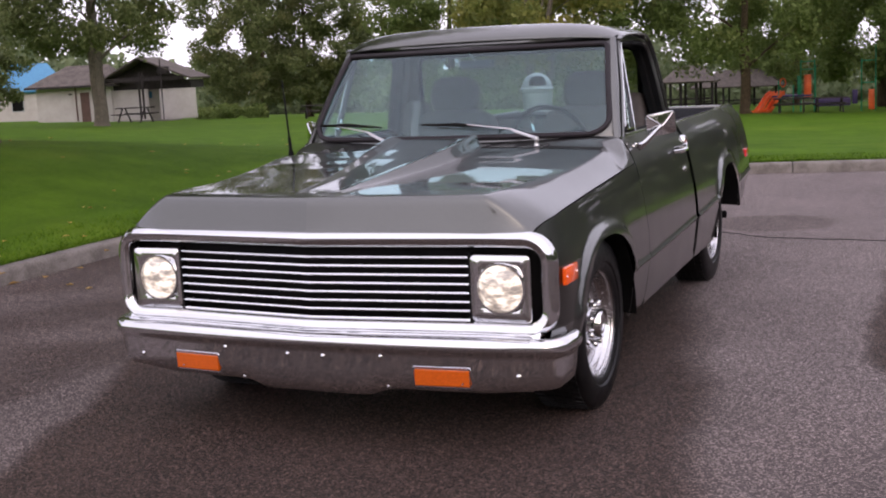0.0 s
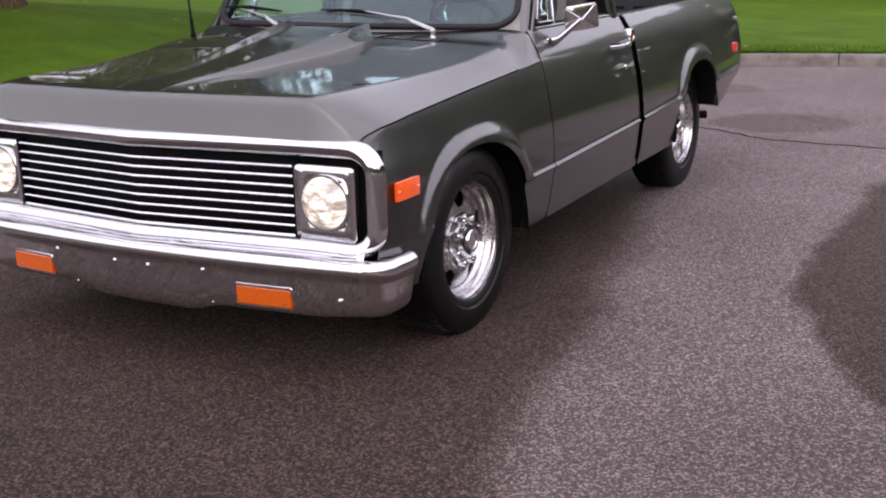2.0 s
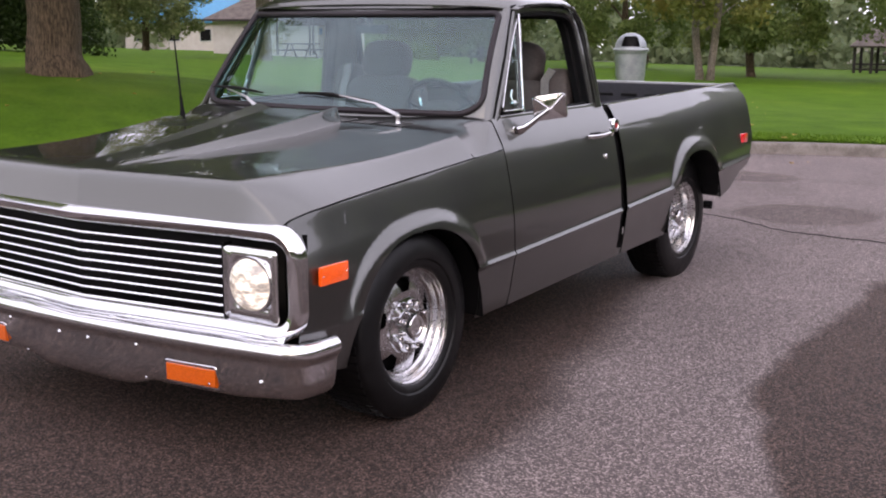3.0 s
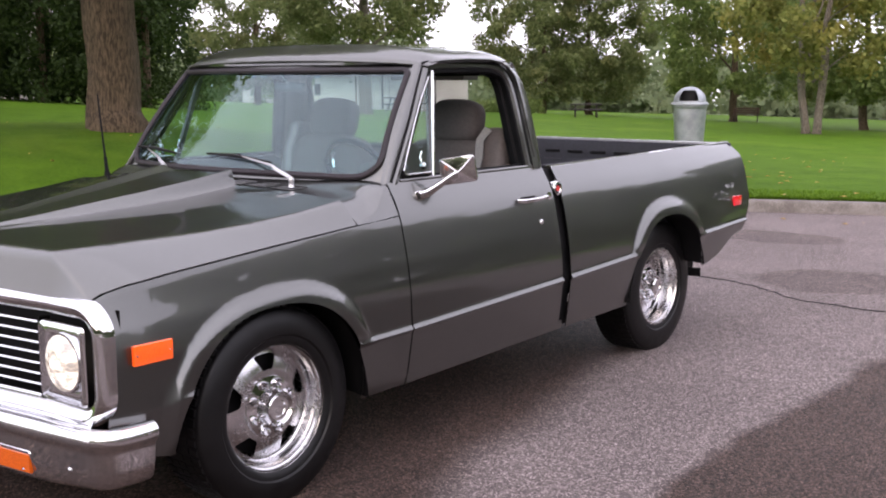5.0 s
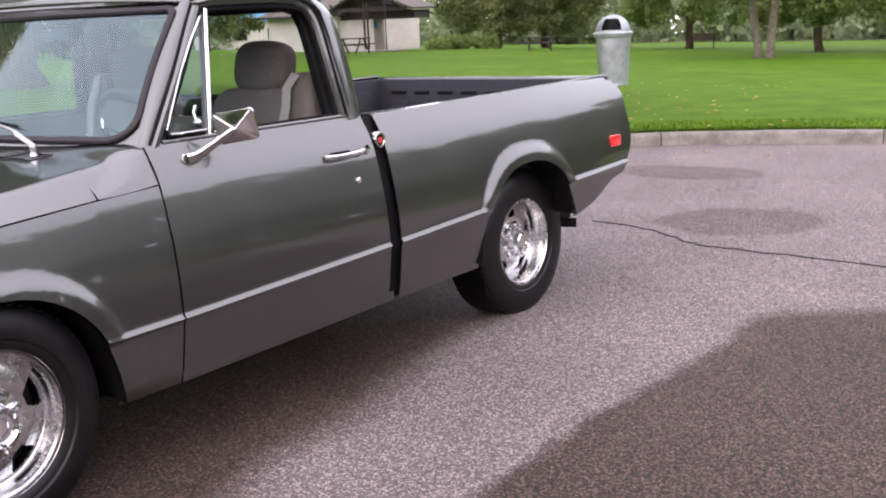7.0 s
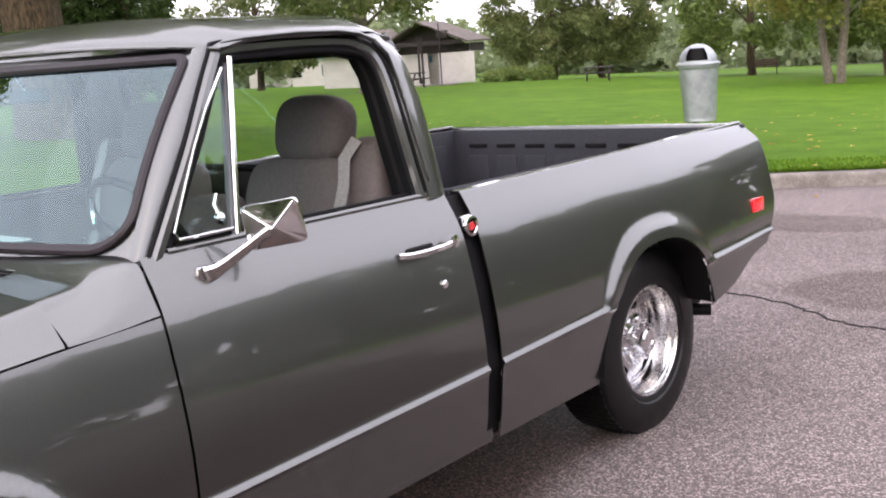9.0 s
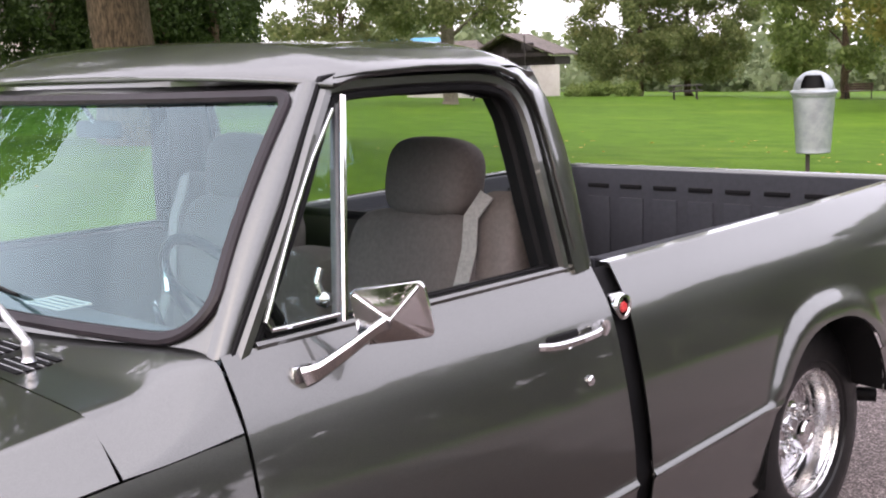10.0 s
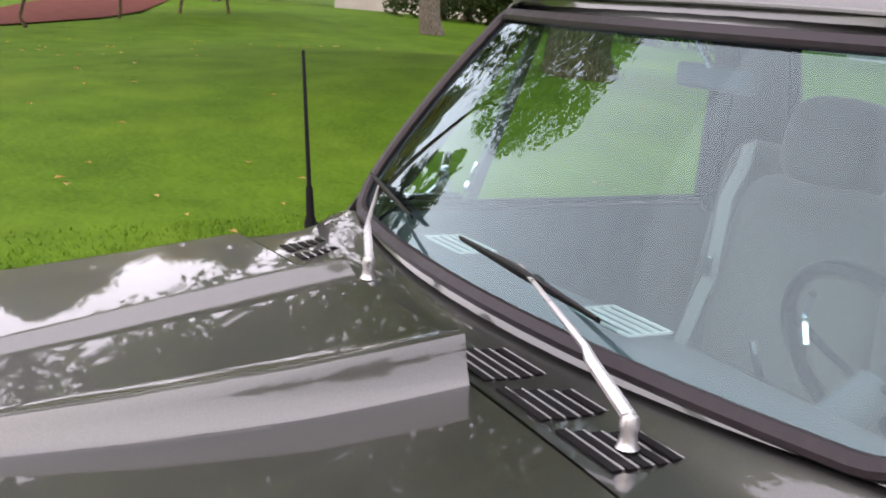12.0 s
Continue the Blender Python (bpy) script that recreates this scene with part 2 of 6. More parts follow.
VINYL = mottled("grey_vinyl", (0.068, 0.068, 0.076), (0.1, 0.1, 0.108), 22, 0.55, bump=0.2, distance=0.001)
WINDSHIELD = pane_material("windshield_glass", (0.62, 0.86, 0.88), 0.085, (0.22, 0.42, 0.50))
GLASS = pane_material("side_glass", (0.86, 0.90, 0.88), 0.05)
AMBER = lens_material("amber_lens", (0.60, 0.10, 0.004), 0.14)
ORANGE = lens_material("orange_lens", (0.85, 0.10, 0.010), 0.38)
RED = lens_material("red_lens", (0.62, 0.012, 0.02), 0.30)
CAP_RED = mottled("red_enamel", (0.45, 0.03, 0.035), (0.6, 0.05, 0.05), 40, 0.3, bump=0)
LAMP = lens_material("lit_headlamp", (0.42, 0.40, 0.38), 1.15)
CONCRETE = mottled("concrete_kerb", (0.12, 0.104, 0.0896), (0.24, 0.216, 0.196), 5, 0.9, bump=0.5, distance=0.01)
GALVANISED = mottled("galvanised_steel", (0.272, 0.296, 0.312), (0.4, 0.424, 0.44), 9, 0.45, 0.55, bump=0.1)
WHITE_WALL = mottled("painted_block", (0.496, 0.448, 0.416), (0.592, 0.552, 0.52), 2, 0.9, bump=0.3, distance=0.01)
SHINGLE = mottled("weathered_shingle", (0.08, 0.0656, 0.0576), (0.16, 0.1344, 0.1184), 3, 0.95, bump=0.6, distance=0.03)
DARK_WOOD = mottled("dark_wood", (0.022, 0.017, 0.018), (0.05, 0.04, 0.038), 6, 0.85)
BROWN = mottled("brown_paint", (0.10, 0.055, 0.045), (0.15, 0.085, 0.07), 5, 0.7)
BLUE_ROOF = mottled("blue_metal_roof", (0.05, 0.20, 0.36), (0.08, 0.27, 0.44), 4, 0.5)
SLIDE = mottled("orange_plastic", (0.85, 0.13, 0.03), (0.95, 0.19, 0.05), 3, 0.4, bump=0)
PLAY_GREEN = mottled("green_powder_coat", (0.01, 0.22, 0.10), (0.015, 0.30, 0.14), 3, 0.4, bump=0)
PLAY_PURPLE = mottled("purple_plastic", (0.06, 0.04, 0.13), (0.09, 0.06, 0.17), 3, 0.5, bump=0)
DRY_LEAF = leaf_material("fallen_leaves", (0.36, 0.20, 0.05), (0.50, 0.36, 0.14), (0.42, 0.22, 0.06))
MULCH = mottled("red_gravel", (0.070, 0.022, 0.017), (0.125, 0.046, 0.036), 3, 0.95, bump=0.4, spec=0.05)
GREY_ROAD = mottled("far_road", (0.16, 0.152, 0.144), (0.216, 0.208, 0.2), 1, 0.9)


# ---- mesh helpers ----
def part(name, bm, mat, parent=None, label="", smooth=38, thick=0.0):
    """Links a bmesh as one mesh object under a thing or a part."""
    me = bpy.data.meshes.new(name)
    if smooth:
        for f in bm.faces:
            f.smooth = True
        for e in bm.edges:
            e.smooth = not (len(e.link_faces) == 2 and e.calc_face_angle(0) > radians(smooth))
    bm.to_mesh(me)
    bm.free()
    me.materials.append(mat)
    ob = new(name, me)
    if parent:
        ob.parent = parent
    if label:
        ob["label"] = label
    if thick:
        mod = ob.modifiers.new("thickness", "SOLIDIFY")
        mod.thickness, mod.offset = abs(thick), (-1 if thick > 0 else 1)
        if smooth:
            rim = ob.modifiers.new("crisp_edges", "EDGE_SPLIT")
            rim.split_angle = radians(smooth)
    return ob


def thing(name, label, category, group="", kind="", at=(0, 0, 0)):
    ob = new(name)
    ob.location = at
    ob.empty_display_size = 0.1
    return tagged(ob, label, category, group, kind)


def mirrored(bm):
    c = bm.copy()
    for v in c.verts:
        v.co.x = -v.co.x
    bmesh.ops.reverse_faces(c, faces=c.faces[:])
    return c


def both(name, make, mat, parent, label="", smooth=38, thick=0.0):
    """The left part and its mirror image."""
    bm = make()
    other = mirrored(bm)
    return part(name, bm, mat, parent, label, smooth, thick), part(name, other, mat, parent, label, smooth, thick)


def grid(fn, us, vs, closed=False):
    bm = bmesh.new()
    rows = [[bm.verts.new(fn(u, v)) for v in vs] for u in us]
    n = len(us)
    for i in range(n if closed else n - 1):
        a, b = rows[i], rows[(i + 1) % n]
        for j in range(len(vs) - 1):
            bm.faces.new((a[j], b[j], b[j + 1], a[j + 1]))
    bmesh.ops.remove_doubles(bm, verts=bm.verts[:], dist=0.0002)
    bmesh.ops.dissolve_degenerate(bm, edges=bm.edges[:], dist=0.0001)
    return bm


def box(cx, cy, cz, sx, sy, sz, bevel=0.0, seg=2, m=None, bm=None):
    b = bmesh.new()
    bmesh.ops.create_cube(b, size=1)
    for v in b.verts:
        v.co = Vector((cx + v.co.x * sx, cy + v.co.y * sy, cz + v.co.z * sz))
    if bevel:
        bmesh.ops.bevel(b, geom=b.edges[:], offset=bevel, segments=seg, profile=0.5, affect="EDGES")
    if m:
        bmesh.ops.transform(b, matrix=m, verts=b.verts[:])
    return merge(bm, b)


def merge(bm, b):
    if bm is None:
        return b
    me = bpy.data.meshes.new("tmp")
    b.to_mesh(me)
    b.free()
    bm.from_mesh(me)
    bpy.data.meshes.remove(me)
    return bm


def lathe(profile, segs=48, axis="x", at=(0, 0, 0), bm=None, cap=False):
    """profile: (along, radius) pairs turned about an axis."""
    def p(u, k):
        a, r = profile[k]
        c, s = r * math.cos(u), r * math.sin(u)
        v = {"x": (a, c, s), "y": (c, a, s), "z": (c, s, a)}[axis]
        return Vector(v) + Vector(at)
    b = grid(p, [2 * math.pi * i / segs for i in range(segs)], range(len(profile)), True)
    if cap:
        bmesh.ops.holes_fill(b, edges=b.edges[:], sides=0)
    bmesh.ops.recalc_face_normals(b, faces=b.faces[:])
    return merge(bm, b)


def sweep(path, section, up=(0, 0, 1), closed=False, cap=True, scale=None, bm=None):
    """A section (side, up) carried along a path."""
    pts = [Vector(p) for p in path]
    n, b, rings = len(pts), bmesh.new(), []
    for i, p in enumerate(pts):
        d = (pts[(i + 1) % n] - pts[i - 1]) if closed else (pts[min(i + 1, n - 1)] - pts[max(i - 1, 0)])
        d.normalize()
        side = d.cross(Vector(up))
        side = side.normalized() if side.length > 1e-6 else Vector((1, 0, 0))
        top = side.cross(d).normalized()
        k = scale[i] if scale else 1.0
        rings.append([b.verts.new(p + side * (s * k) + top * (t * k)) for s, t in section])
    m = len(section)
    for i in range(n if closed else n - 1):
        a, c = rings[i], rings[(i + 1) % n]
        for j in range(m):
            b.faces.new((a[j], c[j], c[(j + 1) % m], a[(j + 1) % m]))
    if cap and not closed:
        b.faces.new(rings[0])
        b.faces.new(rings[-1][::-1])
    bmesh.ops.recalc_face_normals(b, faces=b.faces[:])
    return merge(bm, b)


def circle(r, n=10):
    return [(r * math.cos(2 * math.pi * k / n), r * math.sin(2 * math.pi * k / n)) for k in range(n)]


def rect(w, h, c=0.0):
    w, h = w / 2, h / 2
    if not c:
        return [(-w, -h), (w, -h), (w, h), (-w, h)]
    return [(-w + c, -h), (w - c, -h), (w, -h + c), (w, h - c), (w - c, h), (-w + c, h), (-w, h - c), (-w, -h + c)]


def spline(pts, n=8):
    """A smooth run of points through pts."""
    p = [Vector(q) for q in pts]
    out = []
    for i in range(len(p) - 1):
        a, b, c, d = p[max(i - 1, 0)], p[i], p[i + 1], p[min(i + 2, len(p) - 1)]
        for k in range(n):
            t = k / n
            out.append(0.5 * ((2 * b) + (c - a) * t + (2 * a - 5 * b + 4 * c - d) * t * t + (3 * b - a - 3 * c + d) * t ** 3))
    return out + [p[-1]]


def lerp(table, x):
    xs, ys = zip(*table)
    return float(np.interp(x, xs, ys))


def step(x, lo, hi):
    t = min(max((x - lo) / (hi - lo), 0.0), 1.0)
    return t * t * (3 - 2 * t)


def span(a, b, n):
    return [a + (b - a) * k / (n - 1) for k in range(n)]


def rounded(w, h, r, n=6):
    """A rounded rectangle's outline, counterclockwise, centred."""
    out = []
    for cx, cy, a in ((w / 2 - r, h / 2 - r, 0), (-w / 2 + r, h / 2 - r, 90), (-w / 2 + r, -h / 2 + r, 180), (w / 2 - r, -h / 2 + r, 270)):
        for k in range(n + 1):
            t = radians(a + 90 * k / n)
            out.append((cx + r * math.cos(t), cy + r * math.sin(t)))
    return out


# ---- the truck: front axle at y = 0, nose towards -y, driver's side towards +x ----
truck = thing("pickup_truck", "dark charcoal metallic short-bed pickup truck with chrome trim, parked on asphalt", "pickup truck")


def crease_z(y):
    return lerp([(-0.8, 0.50), (0.4, 0.527), (0.7, 0.533), (1.8, 0.575), (2.4, 0.603), (3.3, 0.635), (4.0, 0.65)], y)


def sill_z(y):
    return lerp([(-0.8, 0.36), (-0.5, 0.32), (0.45, 0.295), (1.8, 0.335), (2.5, 0.35), (3.0, 0.40), (3.3, 0.455), (3.5, 0.49), (3.66, 0.535), (3.78, 0.575), (3.93, 0.60)], y)


def fender_top(y):
    return lerp([(-0.74, 0.845), (-0.70, 0.866), (-0.62, 0.885), (-0.45, 0.902), (0.0, 0.936), (0.40, 0.964), (0.70, 0.980)], y)


FRONT_ARCH = (-0.035, 0.455, 0.29, 0.742)
REAR_ARCH = (2.835, 0.425, 0.33, 0.782)


def arch_z(y, arch, grow=0.0):
    c, half, low, top = arch
    u = abs(y - c) / (half + grow)
    return -1.0 if u >= 1 else low + (top + grow - low) * (1 - u ** 2.4) ** 0.5


def arch_far(y, z, arch):
    """About how far outside the wheel opening a place of the body side lies."""
    c, half, low, top = arch
    u, w = abs(y - c) / half, max(z - low, 0) / (top - low)
    return ((u ** 2.4 + w ** 2) ** (1 / 2.2) - 1) * 0.43


def side_x(y, z):
    cz = crease_z(y)
    if y < 0.7:
        z = z + (0.964 - fender_top(min(y, 0.4))) * step(z, 0.62, 0.86)
    lip = 0.0105 * step(y, -0.52, -0.40)
    x = lerp([(0.25, 0.90), (0.30, 0.945), (0.33, 0.957), (0.42, 0.974), (cz - 0.014, 0.990), (cz, 0.989 + lip), (cz + 0.003, 0.989 + 0.95 * lip), (cz + 0.014, 0.989),
              (0.66, 0.986), (0.72, 0.980), (0.80, 0.968), (0.86, 0.956), (0.91, 0.9455), (0.95, 0.936), (0.98, 0.927), (1.01, 0.916), (1.04, 0.901), (1.07, 0.883), (1.095, 0.868), (1.11, 0.858), (1.12, 0.845)], z)
    x -= 0.030 * step(-y, 0.52, 0.76) ** 1.5
    x -= 0.034 * max(y - 2.9, 0) ** 1.6
    for arch in (FRONT_ARCH, REAR_ARCH):
        d = arch_far(y, z, arch)
        fade = 1.0 if arch is FRONT_ARCH and y < arch[0] else step(z, cz - 0.03, cz + 0.05)
        x += 0.020 * fade * ((1 - step(d, 0.040, 0.075)) if d > -0.05 else 1.0)
    return x


def side_panel(y0, y1, top, arch=None, n=40, bottom=sill_z, y_of=None):
    """Body-side sheet from y0 to y1, cut by the wheel opening."""
    ys = set(span(y0, y1, n))
    if arch:
        c, half = arch[0], arch[1]
        for k in range(49):
            ys.add(c - half * math.cos(math.pi * k / 48))
        ys |= {c - half - 0.02, c + half + 0.02, c - half - 0.05, c + half + 0.05}
    ys = sorted(v for v in ys if y0 <= v <= y1)

    def levels(y):
        b, c, t = bottom(y), crease_z(y), top(y)
        return span(b, c - 0.02, 7) + [c - 0.012, c - 0.004, c, c + 0.004, c + 0.011, c + 0.02] + span(c + 0.03, t, 26)

    table = {y: levels(y) for y in ys}
    count = len(table[ys[0]])

    def at(y, j):
        z = table[y][j]
        if arch:
            z = max(z, arch_z(y, arch))
        yy = y_of(y, z) if y_of else y
        return (side_x(y, z), yy, z)

    return grid(at, ys, range(count))


# sheet metal of the sides
both("front_fender", lambda: side_panel(-0.725, 0.672, fender_top, FRONT_ARCH), PAINT, truck, thick=0.004)
door_l, door_r = both("door", lambda: side_panel(0.680, 1.766, lambda y: 1.108, n=30, bottom=lambda y: sill_z(y) + 0.022), PAINT, truck, thick=0.004)
both("rocker_panel", lambda: grid(lambda y, k: (side_x(y, sill_z(y) + 0.03) - (0.006, 0.004, 0.010, 0.030, 0.075)[k], y, sill_z(y) + (0.040, 0.018, 0.002, -0.010, -0.016)[k]), span(0.676, 1.80, 12), range(5)), PAINT, truck, thick=0.004)


def bed_top(y):
    return lerp([(1.8, 1.095), (3.95, 1.122)], y)


def tail_y(y, z):
    """The tail end rounds forward at its foot and its top."""
    cut = 0.15 * step(z, 0.80, 0.52) + 0.065 * step(z, 1.03, 1.11)
    return y - cut * step(y, 3.3, 3.93)


bedside_l, bedside_r = both("bed_side", lambda: side_panel(1.838, 3.93, bed_top, REAR_ARCH, y_of=tail_y), PAINT, truck, thick=0.004)
# wheel wells
for arch, wide in ((FRONT_ARCH, 0.36), (REAR_ARCH, 0.50)):
    c, half, low, top = arch
    pts = [(c - half * math.cos(math.pi * k / 24), arch_z(c - half * math.cos(math.pi * k / 24) * 0.9999, arch)) for k in range(25)]
    pts = [(y, max(z, sill_z(y) + 0.012)) for y, z in pts]
    both("wheel_well", lambda: grid(lambda k, u: (0.985 - u * wide, c + (pts[k][0] - c) * (1 + 0.05 * u), pts[k][1] + 0.02 * u), range(len(pts)), span(0.0, 1, 4)), TRIM_BLACK, truck)
    both("well_wall", lambda: box(0.985 - wide, c, 0.60, 0.02, 2 * half - 0.02, 0.34), TRIM_BLACK, truck)


# bonnet with its forward lip, side rolls and rear-facing scoop
def hood_edge(y):
    return side_x(y, fender_top(y)) - 0.004


def hood_mid(y):
    return lerp([(-0.752, 0.842), (-0.745, 0.880), (-0.731, 0.968), (-0.727, 0.981), (-0.720, 0.987), (-0.70, 0.990), (-0.40, 1.007), (0.0, 1.034), (0.2, 1.053), (0.425, 1.082)], y)


def scoop_size(y):
    """Half-widths of the scoop's top and foot, and its height."""
    k = step(y, -0.62, 0.42)
    return 0.10 + 0.125 * k, 0.132 + 0.120 * k, (0.010 + 0.054 * k ** 0.75) * step(y, -0.72, -0.60)


def scoop(x, y):
    top, foot, high = scoop_size(y)
    t = min(max((abs(x) - top) / (foot - top), 0.0), 1.0)
    ridge = min(max((abs(x) / top - 0.70) / 0.26, 0.0), 1.0)
    return high * ((1 - t) ** 1.9 - 0.30 * (1 - ridge))


def hood_z(x, y, with_scoop=True):
    e = hood_edge(y)
    u = min(abs(x) / e, 1.0)
    ze, zm = fender_top(y) + 0.002, hood_mid(y)
    shoulder = 0.80 + 0.11 * step(y, -0.7, 0.4)
    t = max(u - shoulder, 0.0) / (1 - shoulder)
    roll = t ** 1.25
    z = (zm - 0.032 * u * u * step(y, -0.72, -0.1)) * (1 - roll) + ze * roll
    return z + (scoop(x, y) if with_scoop else 0.0)


def hood_bm():
    ys = [-0.752, -0.749, -0.745, -0.738, -0.733, -0.731, -0.729, -0.727, -0.724, -0.720, -0.712, -0.70, -0.67, -0.64, -0.61, -0.585, -0.56, -0.54, -0.52] + span(-0.50, 0.40, 46) + [0.412, 0.424]
    marks = [0, 0.02, 0.06] + span(0.14, 0.7, 5) + [0.74, 0.76, 0.78, 0.82, 0.86, 0.90, 0.94, 0.96, 0.98, 1.0] + [1.04, 1.15, 1.3, 1.5, 1.7, 1.85, 1.96, 2.0, 2.02, 2.06] + span(2.12, 2.6, 8) + span(2.63, 3.0, 30)
    us = sorted({s * v for s in (-1, 1) for v in marks})

    def p(y, m):
        top, foot, high = scoop_size(y)
        x = math.copysign(float(np.interp(abs(m), (0, 1, 2, 3), (0, top, foot, hood_edge(y)))), m)
        bow = 0.068 * (1 - abs(x) / hood_edge(y)) * step(-y, 0.35, 0.72)
        return (x, y - bow, hood_z(x, y))
    return grid(p, ys, us)


hood = part("hood", hood_bm(), PAINT, truck, "hood with a raised rear-facing scoop", thick=0.005)
part("scoop_mouth", grid(lambda x, k: (x, 0.418, hood_z(x, 0.42, False) - 0.004 + k * (hood_z(x, 0.42) - hood_z(x, 0.42, False) - 0.004)), span(-0.30, 0.30, 30), (0, 1)), TRIM_BLACK, hood)

# cowl panel in front of the windshield with its slotted vents
def cowl_at(u, k):
    y1 = min(0.571 + 0.1213 * u * u, 0.673)
    y = 0.432 + k * (y1 - 0.432)
    e = side_x(y, fender_top(y) + 0.005)
    a = min(abs(u), 1.0)
    ze = fender_top(y) + 0.005
    front = hood_z(a * hood_edge(0.424), 0.424, False) + 0.003
    p = 5.5 + 7.5 * step(k, 0.45, 1.0)
    rear = ze + (1.088 + 0.008 * a * a + 0.021 * step(k, 0.15, 1.0) ** 1.6 - ze) * (1 - a ** p) ** (1 / p)
    w = step(y, 0.42, 0.68)
    z = front * (1 - w) + rear * w
    return Vector((u * min(e, side_x(y, z) + 0.001), y, z))


def on_cowl(x, y):
    u = x / 0.91
    k = (y - 0.432) / (0.140 + 0.097 * u * u)
    return cowl_at(u, k)


edge_u = span(0, 0.8, 20) + span(0.82, 0.97, 12) + [0.98, 0.987, 0.993, 0.997, 1.0]
cowl = part("cowl_panel", grid(lambda u, k: cowl_at(u, k), sorted({s * v for s in (-1, 1) for v in edge_u}), span(0, 1, 14)), PAINT, truck, thick=0.004)
for s in (1, -1):
    for j in range(5):
        runs = ((0.10, 0.27), (0.285, 0.42), (0.435, 0.575)) if s > 0 else ((0.53, 0.60), (0.615, 0.70))
        for x0, x1 in runs:
            a, b = s * (x0 + 0.012 * j), s * (x1 + 0.012 * (j - 5) * 0.3)
            path = [on_cowl(a + (b - a) * q / 4, 0.455 + 0.0178 * j + 0.012 * ((a + (b - a) * q / 4) / 0.8) ** 2) for q in range(5)]
            part("vent_slot", sweep([p + Vector((0, 0, 0.0015)) for p in path], rect(0.0125, 0.003)), TRIM_BLACK, cowl)
            part("vent_louver", sweep([p + Vector((0, 0.0092, 0.001)) for p in path], rect(0.0045, 0.006, 0.0015)), PAINT, cowl)


# windshield and its frame
def glass_at(u, v):
    a = Vector((0.817 * u, 0.569 + 0.107 * u * u, 1.107))
    b = Vector((0.724 * u, 0.880 + 0.107 * u * u, 1.556))
    p = a.lerp(b, v)
    p.y -= 0.02 * math.sin(math.pi * min(max(v, 0), 1))
    return p


def outline(w, top, bottom, r_top, r_bottom, n=8):
    """Outline on the windshield's sheet with its own upper and lower corner radii."""
    pts = []
    for cx, cy, a, r in ((w / 2, top, 0, r_top), (-w / 2, top, 90, r_top), (-w / 2, bottom, 180, r_bottom), (w / 2, bottom, 270, r_bottom)):
        ox, oy = (cx - r if cx > 0 else cx + r), (cy - r if cy > 0 else cy + r)
        pts += [(ox + r * math.cos(radians(a + 90 * k / n)), oy + r * math.sin(radians(a + 90 * k / n))) for k in range(n + 1)]
    dense = []
    for i, p in enumerate(pts):
        q = pts[(i + 1) % len(pts)]
        m = 12 if i % (n + 1) == n else 1
        dense += [(p[0] + (q[0] - p[0]) * k / m, p[1] + (q[1] - p[1]) * k / m) for k in range(m)]
    return [(x / 0.75, (y + 0.275) / 0.55) for x, y in dense]


inner, outer = outline(1.485, 0.262, -0.25, 0.025, 0.105), outline(1.545, 0.322, -0.318, 0.03, 0.08)
part("windshield_frame", grid(lambda i, k: glass_at(*[a + (b - a) * k for a, b in zip(inner[i], outer[i])]) + Vector((0, 0.03 * k * k * 0.5, 0)), range(len(inner)), span(0, 1, 5), True), PAINT, truck, thick=-0.01)
part("windshield_seal", sweep([glass_at(u, v) + Vector((0, -0.004, 0.003)) for u, v in outline(1.498, 0.268, -0.257, 0.028, 0.11)], rect(0.028, 0.018, 0.006), (0, -0.75, 0.6), True), SEAL, truck)
ws = part("windshield", grid(lambda i, k: glass_at(*[0.5 * d + (a - 0.5 * d) * k for a, d in zip(inner[i], (0, 1))]), range(len(inner)), span(0, 1, 8), True), WINDSHIELD, truck)
ws.visible_shadow = False


# greenhouse sides
def side_up(y, z, out=0.0):
    return Vector((lerp([(1.05, 0.872), (1.11, 0.858), (1.35, 0.812), (1.60, 0.752)], z) + out, y, z))


A_LINE = [(0.682, 1.068), (0.852, 1.302), (1.038, 1.580)]


def pillar_at(z, k):
    v = (z - 1.107) / 0.449
    a = glass_at(1.015, v) + Vector((0, -0.006, 0))
    b = side_up(lerp([(zz, yy) for yy, zz in A_LINE], z) + 0.014, z, -0.006)
    p = a.lerp(b, k)
    return p + Vector((0.013, -0.012, 0.004)) * math.sin(math.pi * k)


both("a_pillar", lambda: grid(pillar_at, span(1.098, 1.574, 14), span(0, 1, 9)), PAINT, truck, thick=-0.008)
FRAME_YZ = [(0.709, 1.068), (0.884, 1.318), (1.026, 1.530), (1.070, 1.564), (1.25, 1.571), (1.42, 1.571), (1.52, 1.565), (1.588, 1.545), (1.622, 1.505), (1.638, 1.44), (1.650, 1.31), (1.674, 1.10)]
FRAME_YZ = [(v.x, v.y) for v in spline([Vector((a, b, 0)) for a, b in FRAME_YZ], 5)]


def inset(yz, d):
    out = []
    for i in range(len(yz)):
        a, b = Vector(yz[max(i - 1, 0)]), Vector(yz[min(i + 1, len(yz) - 1)])
        t = (b - a).normalized()
        out.append((yz[i][0] + t.y * d, yz[i][1] - t.x * d))
    return out


